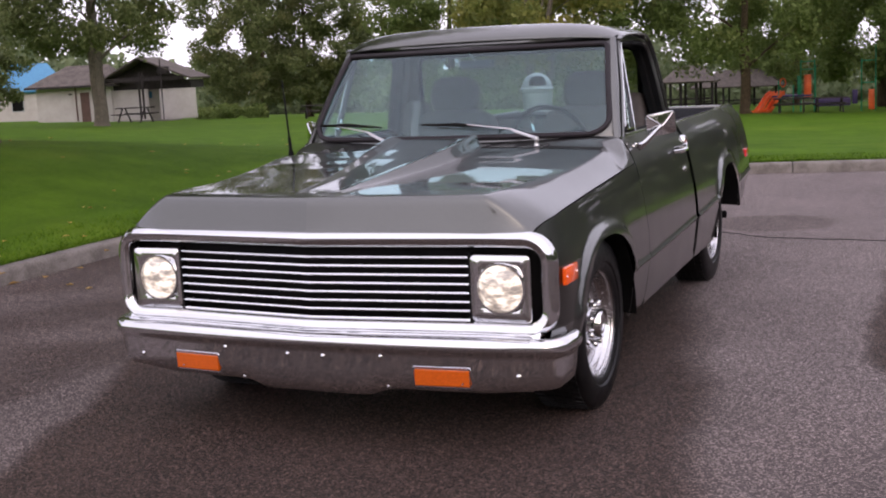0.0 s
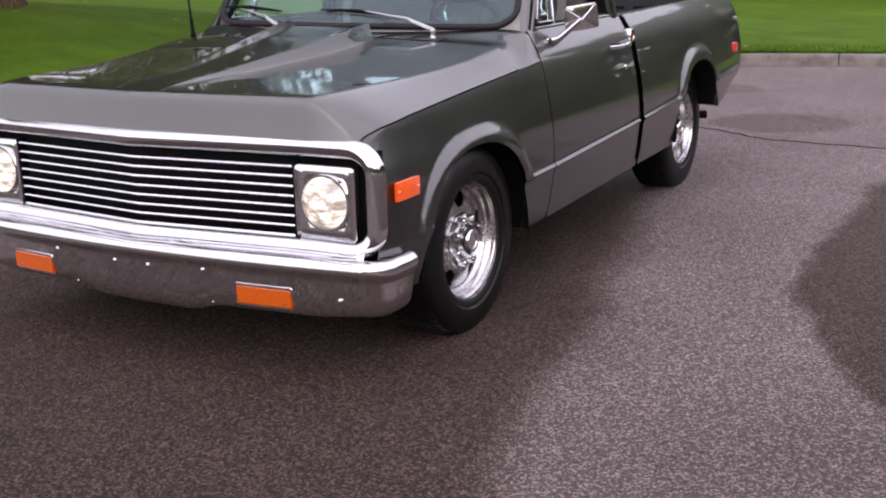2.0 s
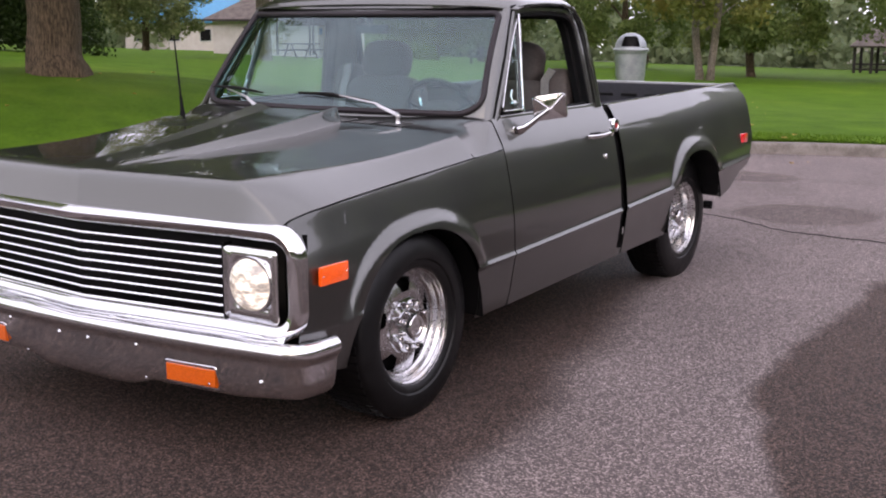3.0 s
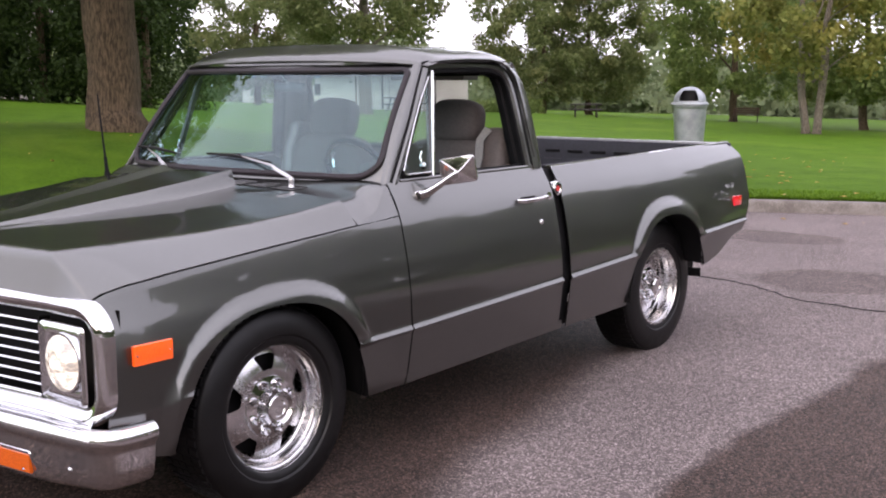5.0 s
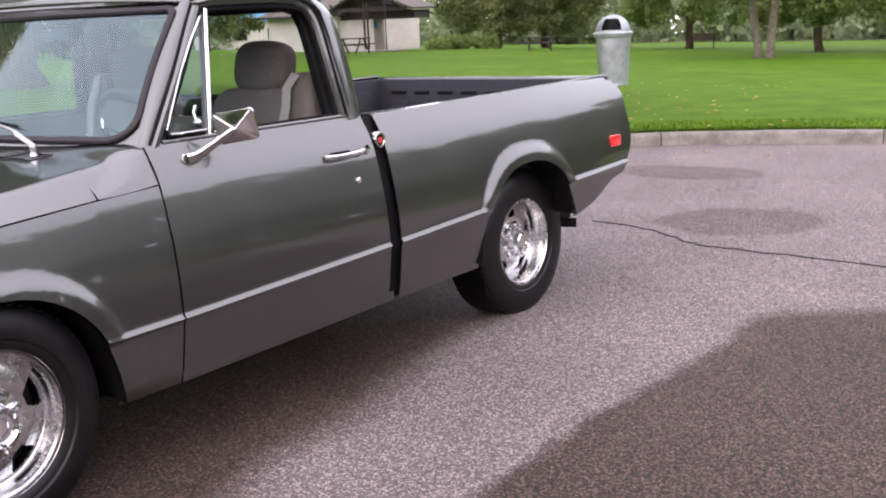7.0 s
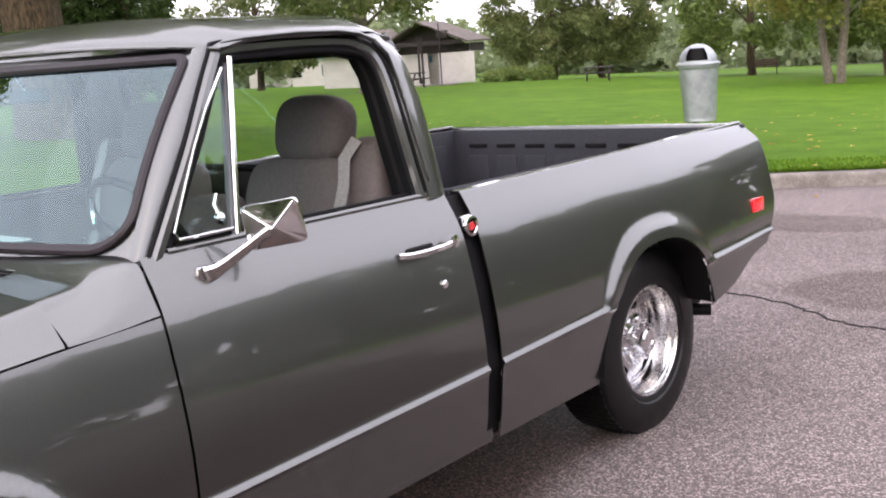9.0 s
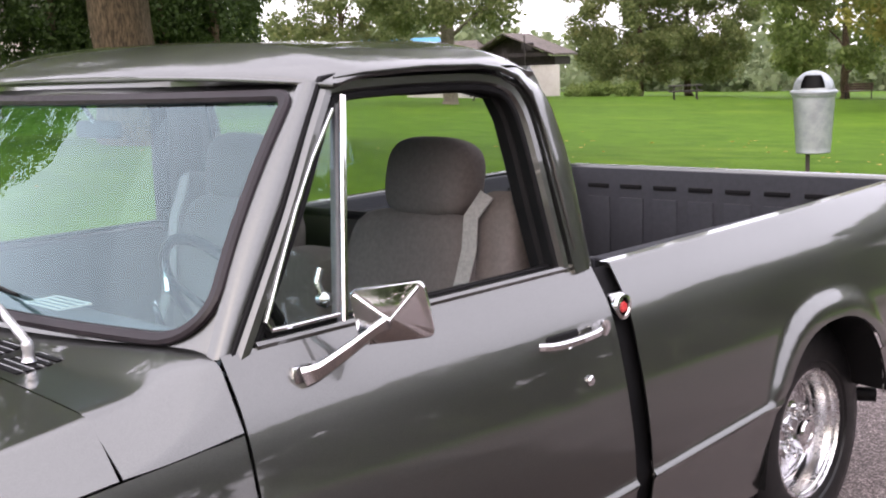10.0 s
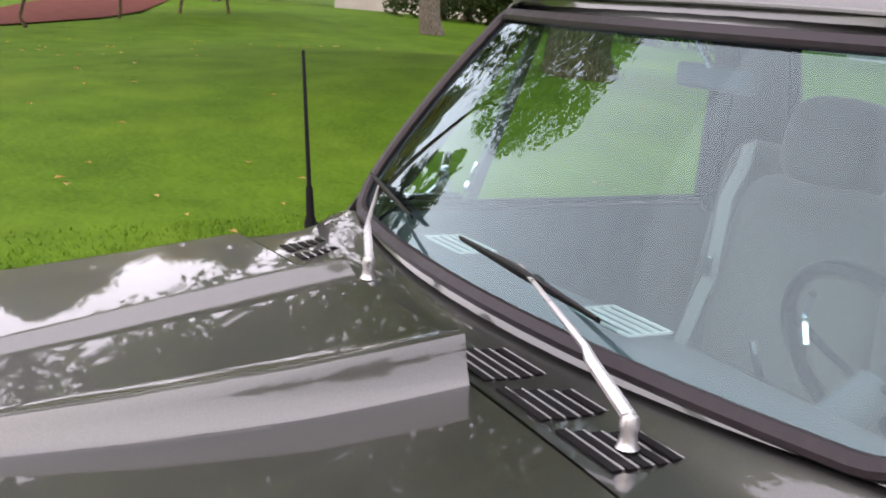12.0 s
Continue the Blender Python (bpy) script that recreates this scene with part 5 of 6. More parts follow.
big = stand(tree("big_tree", "large old tree with a thick furrowed brown trunk", BARK, LEAF_GREEN, 11, 11.8, 7.0, 3.3, 0.70, 560, 130, 0.10, 1.0, limbs=11, skirt=0.85), -10.0, 7.1)
stand(tree("park_tree", "park tree with a bare grey-brown trunk", BARK_PALE, LEAF_GREEN, 12, 13, 4.5, 4.6, 0.50, 110, 120, 0.10, 1.0), -25.4, 12.45)
stand(tree("park_tree", "broad leafy tree on the lawn before the park building", BARK_PALE, LEAF_OLIVE, 13, 15, 4.0, 3.5, 0.58, 290, 220, 0.095, 0.95), -32.6, 36.65)
t_grey = stand(tree("park_tree", "tall grey-green park tree", BARK, LEAF_OLIVE, 14, 19, 4.8, 1.5, 0.48, 250, 250, 0.118, 1.0), -43.8, 67.8)
t_green = stand(tree("park_tree", "rounded deep green park tree", BARK, LEAF_GREEN, 15, 18, 4.9, 1.7, 0.45, 250, 250, 0.118, 1.0), -27.8, 65.4)
t_gold = stand(tree("park_tree", "tree with leaves turning yellow-brown", BARK_PALE, LEAF_GOLD, 16, 11.5, 3.4, 2.6, 0.32, 130, 150, 0.12, 0.75, stems=2), -14.2, 43.5)
t_grove = stand(tree("park_tree", "large spreading green tree beside the playground", BARK, LEAF_GREEN, 17, 20, 5.0, 2.9, 0.5, 290, 240, 0.11, 1.1), -7.7, 57.5)
for base, spots in ((t_grey, ((-42.6, 72.1, 2.2, 0.95), (4.0, 82, 0.3, 1.35), (-56.8, 51.9, 0.9, 1.0))),
                    (t_green, ((-16.3, 55.8, 1.2, 0.95), (-2.0, 76, 2.0, 1.3), (12, 72, 0.7, 1.25), (-10, 98, 5.5, 1.3), (22, 88, 1.1, 1.4))),
                    (t_gold, ((6.5, 66, 0.9, 1.2), (-41.6, 11.2, 0.4, 0.6), (-52.0, 15.4, 2.4, 0.75))),
                    (t_grove, ((3.2, 56, 2.4, 0.95), (-82, 58, 3.3, 1.1)))):
    for x, y, turn, grow in spots:
        place(base, x, y, turn, grow)

stand(tree("park_tree", "shade tree on the lawn beside the lot", BARK, LEAF_GREEN, 19, 12.0, 3.6, 6.7, 0.36, 170, 125, 0.10, 0.95), -17.0, 0.4)

# trees outside the lawn's western edge
t_side = tree("park_tree", "green tree beyond the parking lot", BARK, LEAF_GREY, 21, 18, 5.6, 1.2, 0.45, 170, 90, 0.30, 1.2)
t_side.matrix_basis = Matrix.Translation((-76, 6, 0.05)) @ Matrix.Scale(1.05, 4)
for x, y, turn, grow in ((-72, -9, 2.0, 1.1), (-70, 16, 4.0, 0.9)):
    copy_thing(t_side, Matrix.Translation((x, y, 0.05)) @ Matrix.Rotation(turn, 4, "Z") @ Matrix.Scale(grow, 4))
# lawn and tree belt past the far side of the lot
verge_bm = grid(lambda x, y: (x, y, 0.10 + 0.05 * noise.noise(Vector((x * 0.1, y * 0.1, 7)))), span(46.0, 110.0, 12), span(-70.0, 11.0, 16))
tagged(part("lawn", verge_bm, LAWN), "mown green lawn under trees beside the lot", "lawn", kind="structure")


# dense dark evergreens behind the big tree
def evergreen(seed, height, wide):
    g = np.random.default_rng(seed)
    t = thing("evergreen", "dense dark green evergreen reaching the ground", "evergreen tree", "evergreens along the lawn")
    part("trunk", sweep([(0, 0, -0.2), (0, 0, height * 0.5), (0, 0, height * 0.95)], circle(0.14, 8), scale=[1.2, 0.7, 0.1]), BARK, t)
    clumps = []
    for k in range(230):
        u = g.random()
        r = wide * (1 - u ** 1.8) * (0.55 + 0.5 * g.random())
        a = g.random() * 6.283
        clumps.append(((r * math.cos(a), r * math.sin(a), 0.25 + u * (height - 0.3)), 0.48 * (0.6 + 0.7 * g.random())))
    v, f = leaf_cloud(clumps, 75, 0.085, seed, 1.5, 0.1)
    from_arrays("crown", v, f, LEAF_DARK, t)
    return t


ev = stand(evergreen(31, 11.5, 2.0), -34.2, 17.0)
for x, y, turn, grow in ((-33.4, 18.6, 1.0, 1.0), (-32.5, 20.1, 2.0, 0.95), (-31.5, 21.6, 3.0, 1.05), (-30.5, 23.0, 0.3, 0.95), (-36.2, 19.0, 2.5, 1.1), (-34.6, 21.6, 5.0, 1.15), (-32.6, 24.2, 0.8, 1.1)):
    place(ev, x, y, turn, grow)


# far woods closing the park
def woods():
    g = np.random.default_rng(5)
    cl = []
    for k in range(1700):
        a = radians(12 + 173 * g.random())
        r = 54 + 14 * g.random()
        x, y = r * math.sin(a), r * math.cos(a)
        h = 12.8 + 2.0 * math.sin(a * 9) + 1.0 * math.sin(a * 23 + 1) + 1.5 * g.random()
        cl.append(((x, y, h * g.random() ** 0.7 + 0.3 + min(park_z(x, y), 0.0)), 2.0 * (0.7 + 0.6 * g.random())))
    for k in range(520):
        a = radians(-106 + 162 * g.random())
        r = 112 + 10 * g.random()
        x, y = r * math.sin(a), r * math.cos(a)
        cl.append(((x, y, park_z(x, y) + 2.0 * g.random()), 1.7 * (0.6 + 0.7 * g.random())))
    for k in range(1250):
        a = radians(-106 + 162 * g.random())
        r = 118 + 40 * g.random()
        x, y = r * math.sin(a), r * math.cos(a)
        h = 4.6 + 4.0 * (0.5 + 0.5 * math.sin(a * 23)) * g.random()
        cl.append(((x, y, park_z(x, y) + h * g.random() ** 0.8 + 0.5), 2.3 * (0.6 + 0.7 * g.random())))
    return leaf_cloud(cl, 60, 0.5, 5, 0.8)


tagged(from_arrays("far_woods", *woods(), LEAF_GREY), "distant belt of grey-green trees behind the park", "trees", kind="stuff")


def hedge_bm(seed, length, wide, high):
    g = np.random.default_rng(seed)
    cl = [((g.uniform(-length / 2, length / 2), g.uniform(-wide / 2, wide / 2), high * (0.15 + 0.55 * g.random())), 0.42) for k in range(60)]
    return leaf_cloud(cl, 60, 0.09, seed, 0.8)


def hedge(x, y, turn, length):
    h = from_arrays("bush", *hedge_bm(int(length * 7), length, 1.4, 1.1), LEAF_GREEN)
    h.matrix_basis = Matrix.Translation((x, y, lawn_z(x, y))) @ Matrix.Rotation(turn, 4, "Z")
    tagged(h, "low spreading green bush on the lawn", "bush")


hedge(-42.8, 62.0, 0.75, 4.6)
hedge(-45.0, 63.4, 0.7, 3.2)


# ---- park building ----
def park_building():
    b = thing("park_building", "low pale block building with brown shingle roof and dark gable", "building")
    part("wall", box(3.2, 2.2, 1.1, 6.4, 4.4, 2.9), WHITE_WALL, b)
    part("wall", box(8.4, 2.7, 0.85, 4.4, 3.0, 2.4), WHITE_WALL, b)
    part("wall", box(12.0, 0.1, 0.82, 3.0, 0.3, 2.24, 0.02), WHITE_WALL, b)
    part("wing_wall", box(7.8, 0.5, 0.84, 3.2, 0.25, 2.28), WHITE_WALL, b)
    part("soffit", box(9.5, 2.6, 2.25, 7.0, 4.0, 0.6), DARK_WOOD, b)
    # hipped left roof
    r = bmesh.new()
    lo = [r.verts.new(p) for p in ((-0.7, -0.7, 2.45), (7.0, -0.7, 2.45), (7.0, 5.2, 2.45), (-0.7, 5.2, 2.45))]
    hi = [r.verts.new(p) for p in ((2.0, 2.2, 4.0), (5.6, 2.2, 4.0))]
    for q in ((lo[0], lo[1], hi[1], hi[0]), (lo[1], lo[2], hi[1]), (lo[2], lo[3], hi[0], hi[1]), (lo[3], lo[0], hi[0])):
        r.faces.new(q)
    part("roof", r, SHINGLE, b, smooth=0, thick=0.12)
    part("fascia", box(3.15, -0.68, 2.40, 7.7, 0.05, 0.16), DARK_WOOD, b)
    # dark gable over the entrance
    g = bmesh.new()
    a = [g.verts.new(p) for p in ((5.4, -0.9, 2.55), (9.1, -0.9, 4.35), (13.4, -0.9, 2.75), (5.4, 5.5, 2.55), (9.1, 5.5, 4.35), (13.4, 5.5, 2.75))]
    g.faces.new((a[0], a[1], a[4], a[3])), g.faces.new((a[1], a[2], a[5], a[4]))
    part("roof", g, SHINGLE, b, smooth=0, thick=0.14)
    e = bmesh.new()
    a = [e.verts.new(p) for p in ((6.2, 0.6, 2.5), (12.8, 0.6, 2.5), (9.1, 0.6, 4.1))]
    e.faces.new(a)
    part("gable", e, DARK_WOOD, b, smooth=0, thick=0.1)
    for x0, x1, z0, z1 in ((5.4, 9.1, 2.5, 4.3), (13.4, 9.1, 2.7, 4.3)):
        part("barge_board", sweep([(x0, -0.92, z0), (x1, -0.92, z1)], rect(0.06, 0.22), (0, -1, 0)), SHINGLE, b)
    for x in (6.1, 9.0, 9.3):
        part("post", box(x, -0.6, 1.5, 0.14, 0.14, 3.4), DARK_WOOD, b)
    part("beam", box(9.4, -0.55, 2.72, 6.8, 0.14, 0.3), DARK_WOOD, b)
    part("door", box(4.15, -0.02, 0.85, 0.75, 0.06, 2.2), BROWN, b, "brown door")
    part("downpipe", box(3.4, -0.05, 1.1, 0.10, 0.08, 2.5), BROWN, b)
    part("wall_lamp", box(2.95, -0.1, 1.85, 0.22, 0.2, 0.12, 0.03), DARK_WOOD, b)
    part("sign", box(9.35, 1.16, 1.55, 0.26, 0.03, 0.5, 0.01), BLUE_ROOF, b, "blue sign")
    part("loudspeaker", box(11.2, -0.75, 3.3, 0.9, 0.5, 0.55, 0.05), DARK_WOOD, b)
    part("pole", box(11.05, -1.1, 1.8, 0.08, 0.08, 4.6), DARK_WOOD, b)
    part("path", box(9.6, -1.4, -0.32, 5.5, 2.2, 0.06), CONCRETE, b)
    return b


pb = park_building()
pb.matrix_basis = Matrix.Translation((-46.1, 47.3, -0.28)) @ Matrix.Rotation(radians(20), 4, "Z") @ Matrix.Diagonal((0.690, 0.70, 0.765, 1.0))


def picnic_table(label):
    t = thing("picnic_table", label, "table", "picnic tables")
    part("tabletop", box(0, 0, 0.74, 1.8, 0.75, 0.05, 0.01), DARK_WOOD, t)
    for s in (-1, 1):
        part("bench_plank", box(0, s * 0.68, 0.44, 1.8, 0.26, 0.05, 0.01), DARK_WOOD, t)
        part("leg", sweep([(s * 0.6, -0.7, 0), (s * 0.6, -0.15, 0.72)], rect(0.07, 0.05)), DARK_WOOD, t)
        part("leg", sweep([(s * 0.6, 0.7, 0), (s * 0.6, 0.15, 0.72)], rect(0.07, 0.05)), DARK_WOOD, t)
        part("crossbar", box(s * 0.6, 0, 0.42, 0.05, 1.5, 0.06), DARK_WOOD, t)
    return t


pt = stand(picnic_table("dark wooden picnic table on the lawn"), -35.1, 42.2, 0.2)
for x, y, a in ((-31.5, 54.0, 0.6), (-5.4, 57.5, 0.1), (-3.6, 58.2, 0.2)):
    place(pt, x, y, a)


def park_bench():
    t = thing("park_bench", "dark park bench facing the lawn", "bench")
    for k in range(3):
        part("seat_slat", box(0, -0.2 + 0.14 * k, 0.45, 1.6, 0.11, 0.04, 0.01), BROWN, t)
        part("back_slat", box(0, 0.27 + 0.03 * k, 0.58 + 0.13 * k, 1.6, 0.04, 0.10, 0.01), BROWN, t)
    for s in (-0.7, 0.7):
        part("leg", box(s, -0.15, 0.22, 0.07, 0.07, 0.44), DARK_WOOD, t)
        part("leg", sweep([(s, 0.2, 0), (s, 0.36, 0.9)], rect(0.06, 0.06)), DARK_WOOD, t)
    return t


stand(park_bench(), -26.9, 65.3, 0.4)


# ---- litter bin on its post ----
def bin_thing():
    t = thing("trash_can", "galvanised steel trash can with a domed lid on a post", "trash can")
    prof = [(0.30, 0.001), (0.30, 0.205), (0.315, 0.212), (0.33, 0.208)]
    prof += [(0.33 + 0.66 * k / 12, 0.208 + 0.045 * k / 12 + (0.004 if k % 4 == 2 else 0)) for k in range(1, 13)]
    prof += [(1.0, 0.262), (1.02, 0.268), (1.035, 0.262)]
    part("barrel", lathe(prof, 40, "z"), GALVANISED, t)
    n, rings = 40, 12

    def dome(a, k):
        e = k / rings * math.pi / 2
        return (0.252 * math.cos(e) * math.cos(a), 0.252 * math.cos(e) * math.sin(a), 1.075 + 0.245 * math.sin(e))
    d = bmesh.new()
    rows = [[d.verts.new(dome(2 * math.pi * i / n, k)) for k in range(rings + 1)] for i in range(n)]
    for i in range(n):
        for k in range(rings):
            if i in range(26, 34) and 1 <= k < 7:
                continue
            d.faces.new((rows[i][k], rows[(i + 1) % n][k], rows[(i + 1) % n][k + 1], rows[i][k + 1]))
    bmesh.ops.remove_doubles(d, verts=d.verts[:], dist=0.001)
    lid = part("domed_lid", d, GALVANISED, t, thick=0.004)
    part("lid_band", lathe([(1.03, 0.262), (1.035, 0.285), (1.06, 0.288), (1.08, 0.272), (1.085, 0.25)], 40, "z"), GALVANISED, lid)
    part("lid_flap", lathe([(1.06, 0.20), (1.26, 0.15), (1.29, 0.001)], 24, "z"), TRIM_BLACK, lid)
    part("post", box(-0.06, -0.06, -0.02, 0.05, 0.05, 0.74), DARK_WOOD, t)
    return t


bin_ = bin_thing()
bin_.matrix_basis = Matrix.Translation((-3.21, 11.25, 0.225)) @ Matrix.Rotation(radians(22), 4, "Z") @ Matrix.Scale(0.86, 4)


# ---- playground and shelters ----
def playground():
    p = thing("playground", "playground with green posts, orange slides and purple panels", "playground")
    for x, y, h in ((2.2, 0, 2.3), (3.6, 0, 2.0), (4.3, 0.3, 3.6), (5.6, 0.3, 3.6), (10.0, 0.2, 3.5), (11.3, 0.2, 4.4), (12.6, 0.5, 3.2), (2.2, 1.6, 2.3), (5.6, 1.8, 3.2), (13.6, 0.8, 4.2)):
        part("post", lathe([(-0.2, 0.07), (h, 0.07), (h + 0.03, 0.001)], 12, "z", (x, y, 0)), PLAY_GREEN, p)
    for x0, x1, z in ((4.3, 5.6, 3.5), (4.3, 5.6, 3.0), (10.0, 11.3, 3.4), (10.0, 11.3, 2.0)):
        part("rail", sweep([(x0, 0.25, z), (x1, 0.25, z)], circle(0.04, 8)), PLAY_GREEN, p)
    for k in range(2):
        pts = spline([(1.6 + 0.95 * k, 0.6, 1.45), (1.2 + 0.95 * k, 0.3, 1.3), (0.3 + 0.95 * k, -0.6, 0.35), (-0.2 + 0.95 * k, -1.1, 0.25)], 5)
        part("slide", sweep(pts, [(-0.40, 0.22), (-0.36, 0.22), (-0.34, 0.02), (0.34, 0.02), (0.36, 0.22), (0.40, 0.22), (0.38, -0.06), (-0.38, -0.06)]), SLIDE, p, "orange plastic slide")
    part("deck", box(3.4, 1.0, 1.30, 3.8, 1.8, 0.1), PLAY_PURPLE, p)
    part("arch", lathe([(0.0, 0.32), (0.14, 0.32), (0.14, 0.22), (0.0, 0.22)], 20, "y", (2.6, 0, 2.2)), SLIDE, p)
    for x, z, w, h, mt in ((4.95, 1.9, 0.7, 1.5, SLIDE), (4.1, 1.9, 0.3, 1.4, PLAY_GREEN), (9.4, 1.1, 0.5, 0.9, PLAY_PURPLE), (11.0, 0.9, 0.7, 1.3, SLIDE), (13.1, 1.0, 0.8, 0.8, SLIDE), (13.2, 2.8, 0.9, 1.0, SLIDE), (7.3, 0.8, 3.4, 0.5, PLAY_PURPLE)):
        part("panel", box(x, 0.3, z, w, 0.12, h, 0.05), mt, p)
    return p


pg = playground()
pg.matrix_basis = Matrix.Translation((-7.6, 60.2, lawn_z(-7.6, 60.2) - 0.25)) @ Matrix.Rotation(radians(4), 4, "Z") @ Matrix.Diagonal((0.54, 0.93, 0.82, 1.0))


def shelter(w, d, wall, peak, label):
    s = thing("picnic_shelter", label, "shelter", "picnic shelters")
    r = bmesh.new()
    lo = [r.verts.new(p) for p in ((-w / 2, -d / 2, wall), (w / 2, -d / 2, wall), (w / 2, d / 2, wall), (-w / 2, d / 2, wall))]
    hi = [r.verts.new(p) for p in ((-w * 0.22, 0, peak), (w * 0.22, 0, peak))]
    for q in ((lo[0], lo[1], hi[1], hi[0]), (lo[1], lo[2], hi[1]), (lo[2], lo[3], hi[0], hi[1]), (lo[3], lo[0], hi[0])):
        r.faces.new(q)
    part("roof", r, SHINGLE, s, smooth=0, thick=0.15)
    for x in (-0.42, -0.14, 0.14, 0.42):
        for y in (-0.4, 0.4):
            part("post", box(x * w, y * d, wall / 2 - 0.1, 0.2, 0.2, wall + 0.2), DARK_WOOD, s)
    part("rail", box(0, -0.4 * d, 0.75, w * 0.84, 0.1, 0.12), DARK_WOOD, s)
    part("rail", box(0, -0.4 * d, 0.35, w * 0.84, 0.1, 0.12), DARK_WOOD, s)
    return s


stand(shelter(4.3, 4.3, 2.1, 3.3, "open picnic shelter with a brown shingle roof"), -16.9, 88.0, 0.1)
stand(shelter(9.6, 6.0, 2.2, 3.9, "long open picnic shelter with a grey-brown roof"), -14.2, 94.4, 0.05, 0.78)


# ---- houses past the park ----
def house(w, d, storeys, roof_mat, label, windows=True):
    h = thing("house", label, "house", "houses past the park")
    wall_h = 2.8 * storeys
    part("wall", box(0, 0, wall_h / 2 - 0.5, w, d, wall_h + 1.0), WHITE_WALL, h)
    r = bmesh.new()
    lo = [r.verts.new(p) for p in ((-w / 2 - 0.5, -d / 2 - 0.5, wall_h), (w / 2 + 0.5, -d / 2 - 0.5, wall_h), (w / 2 + 0.5, d / 2 + 0.5, wall_h), (-w / 2 - 0.5, d / 2 + 0.5, wall_h))]
    hi = [r.verts.new((-w * 0.38, 0, wall_h + 2.6)), r.verts.new((w * 0.38, 0, wall_h + 2.6))]
    for q in ((lo[0], lo[1], hi[1], hi[0]), (lo[1], lo[2], hi[1]), (lo[2], lo[3], hi[0], hi[1]), (lo[3], lo[0], hi[0])):
        r.faces.new(q)
    part("roof", r, roof_mat, h, smooth=0, thick=0.2)
    for s in range(storeys if windows else 0):
        for k in range(int(w // 3)):
            win = part("window", box(-w / 2 + 1.6 + 3.0 * k, -d / 2 - 0.01, 1.5 + 2.8 * s, 1.1, 0.08, 1.2), GALVANISED, h)
            part("window_pane", box(-w / 2 + 1.6 + 3.0 * k, -d / 2 - 0.06, 1.5 + 2.8 * s, 0.95, 0.04, 1.05), TRIM_BLACK, win)
    return h


stand(house(12, 7, 1, BLUE_ROOF, "white house with a blue metal roof"), -82.0, 81.0, 0.75)
stand(house(20, 9, 2, SHINGLE, "long white two-storey apartment house"), -112.0, 72.0, 0.9)
stand(house(12, 8, 1, SHINGLE, "pale low house behind the park trees"), -59.0, 145.0, 0.3)
stand(house(12, 8, 1, SHINGLE, "pale low house behind the park trees"), -37.0, 150.0, 0.2)
stand(house(11, 8, 1, SHINGLE, "pale low house behind the park trees"), -17.0, 155.0, 0.1)
stand(house(9, 7, 1.2, SHINGLE, "white single-storey house behind the evergreens", False), -45.2, 22.3, 1.15)
stand(house(8, 7, 1, SHINGLE, "small white house past the west lawn"), -98.3, 33.5, 1.2)
stand(tree("park_tree", "tall park tree beside the white house", BARK, LEAF_GREY, 41, 13, 3.4, 4.4, 0.46, 90, 110, 0.12, 1.0), -54.3, 21.2)


# ---- things on the west lawn ----
def young_tree(seed, label):
    return tree("young_tree", label, BARK, LEAF_GOLD, seed, 5.3, 1.7, 1.2, 0.075, 60, 80, 0.075, 0.55, limbs=6)


for seed, x, y in ((51, -22.9, 2.4), (52, -26.1, 4.85), (53, -29.6, 7.1), (54, -30.3, 8.5)):
    stand(young_tree(seed, "slender young tree with yellow-green leaves"), x, y)


def park_grill():
    t = thing("park_grill", "black steel park grill on a post", "grill")
    part("post", lathe([(-0.2, 0.035), (0.74, 0.035), (0.75, 0.001)], 12, "z"), TRIM_BLACK, t)
    b = box(0, 0, 0.76, 0.50, 0.40, 0.02)
    for s in (-1, 1):
        box(s * 0.25, 0, 0.86, 0.012, 0.40, 0.22, bm=b)
    box(0, 0.20, 0.86, 0.50, 0.012, 0.22, bm=b)
    part("firebox", b, TRIM_BLACK, t)
    g = bmesh.new()
    for k in range(9):
        box(-0.22 + 0.055 * k, 0, 0.93, 0.012, 0.40, 0.012, bm=g)
    part("grate", g, TRIM_BLACK, t)
    return t


stand(park_grill(), -53.5, 17.4, 1.2)


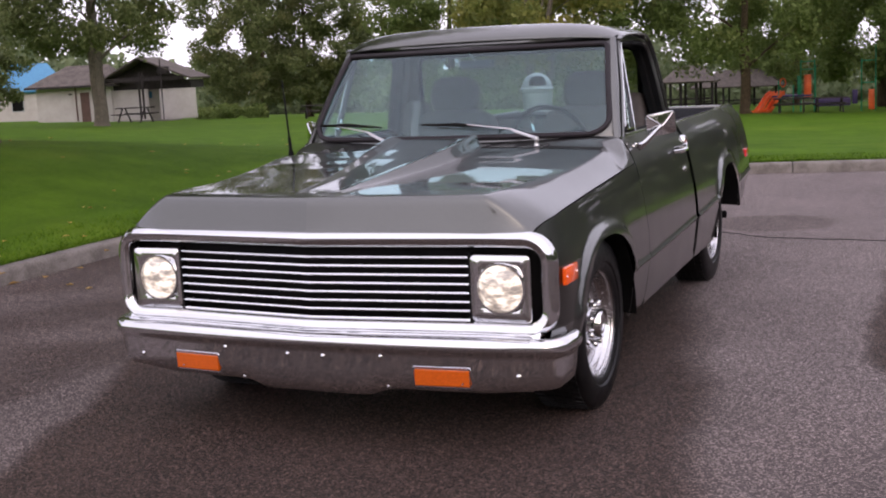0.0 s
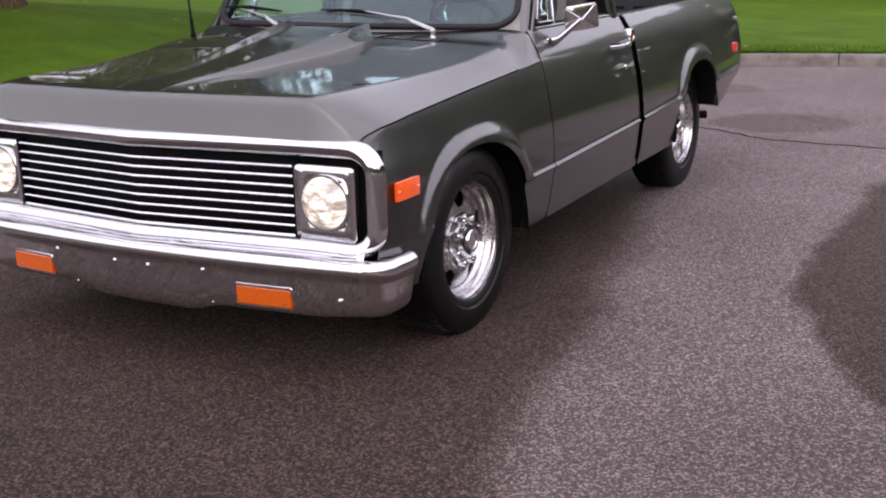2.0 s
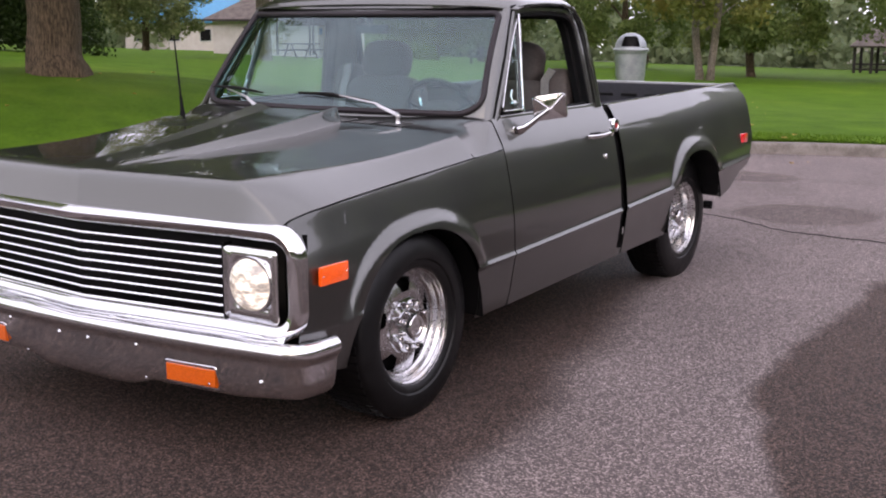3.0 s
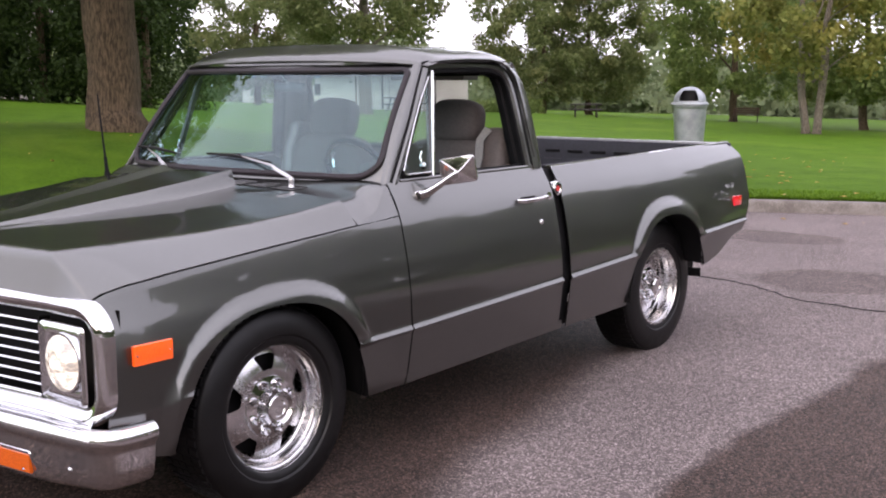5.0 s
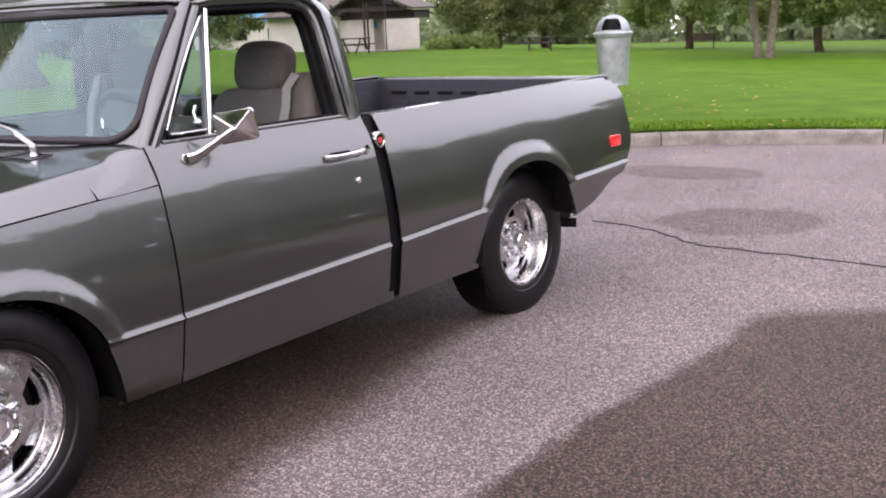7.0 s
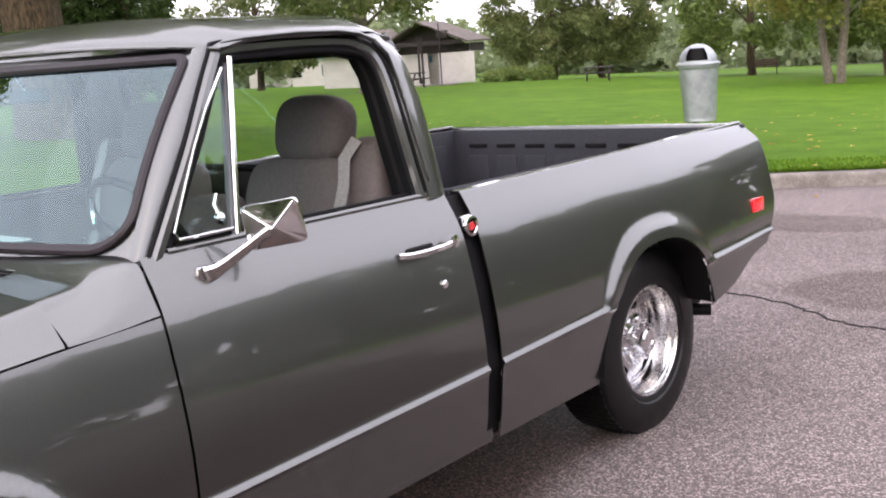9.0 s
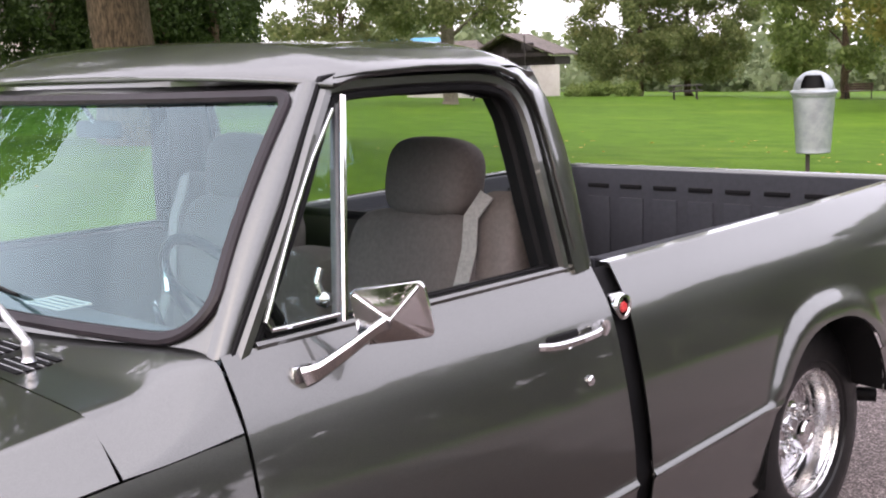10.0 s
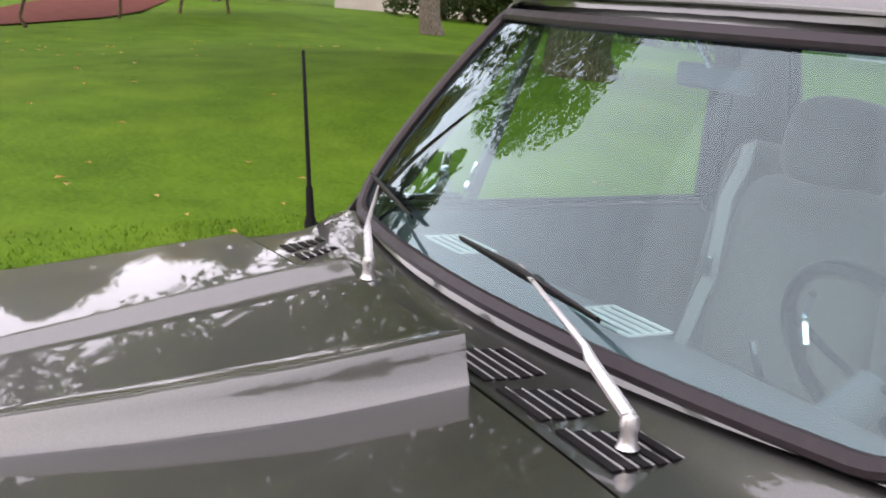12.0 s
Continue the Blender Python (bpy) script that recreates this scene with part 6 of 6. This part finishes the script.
def sedan():
    c = thing("car", "silver sedan parked past the west lawn", "car")
    prof = [(-2.2, 0.45, 0.62, 0.78), (-2.1, 0.28, 0.80, 0.84), (-1.2, 0.24, 0.93, 0.87), (-0.9, 0.24, 0.96, 0.87), (1.4, 0.24, 0.98, 0.87), (2.05, 0.28, 0.94, 0.84), (2.2, 0.45, 0.80, 0.78)]
    ring = lambda p: [(-p[3], p[0], p[1]), (-p[3], p[0], p[2] - 0.12), (-p[3] + 0.10, p[0], p[2]), (p[3] - 0.10, p[0], p[2]), (p[3], p[0], p[2] - 0.12), (p[3], p[0], p[1])]
    part("body", grid(lambda i, k: ring(prof[i])[k], range(len(prof)), range(6), False), GALVANISED, c)
    cab = [(-1.0, 0.94, 0.74), (-0.30, 1.40, 0.58), (0.75, 1.42, 0.58), (1.55, 0.97, 0.72)]
    part("windows", grid(lambda i, k: ((-cab[i][2], cab[i][0], 0.90), (-cab[i][2], cab[i][0], cab[i][1] - 0.02), (cab[i][2], cab[i][0], cab[i][1] - 0.02), (cab[i][2], cab[i][0], 0.90))[k], range(4), range(4)), TRIM_BLACK, c)
    part("roof", grid(lambda y, x: (x, y, 1.43 - 0.05 * x * x), span(-0.35, 0.80, 5), span(-0.58, 0.58, 7)), GALVANISED, c, thick=0.03)
    for y in (-1.35, 1.35):
        for s in (-1, 1):
            w = part("tyre", lathe([(s * 0.70, 0.001), (s * 0.70, 0.30), (s * 0.88, 0.30), (s * 0.89, 0.20)], 20, "x", (0, y, 0.30)), RUBBER, c)
            part("rim", lathe([(s * 0.885, 0.20), (s * 0.87, 0.10), (s * 0.885, 0.001)], 16, "x", (0, y, 0.30)), ALLOY, w)
    return c


stand(sedan(), -90.7, 32.0, 1.3)

road_bm = grid(lambda k, d: (-130 + 12 * k, 80 + 3.2 * k + d, park_z(-130 + 12 * k, 80 + 3.2 * k + d) + 0.05), range(16), (0, 4.5))
tagged(part("road", road_bm, GREY_ROAD), "pale road beyond the lawn", "road", kind="structure")
GRAVEL = [(-18.0, -2.0), (-21.5, 0.6), (-23.2, 2.0), (-26.0, 4.5), (-29.2, 6.0), (-38.0, 8.6), (-49.0, 11.4)]
gravel_bm = grid(lambda k, d: (GRAVEL[k][0], GRAVEL[k][1] - d, lawn_z(GRAVEL[k][0], GRAVEL[k][1] - d) + 0.04), range(len(GRAVEL)), (0, 1.2, 2.4, 3.6))
tagged(part("gravel_path", gravel_bm, MULCH), "reddish gravel strip beside the lawn", "path", kind="structure")
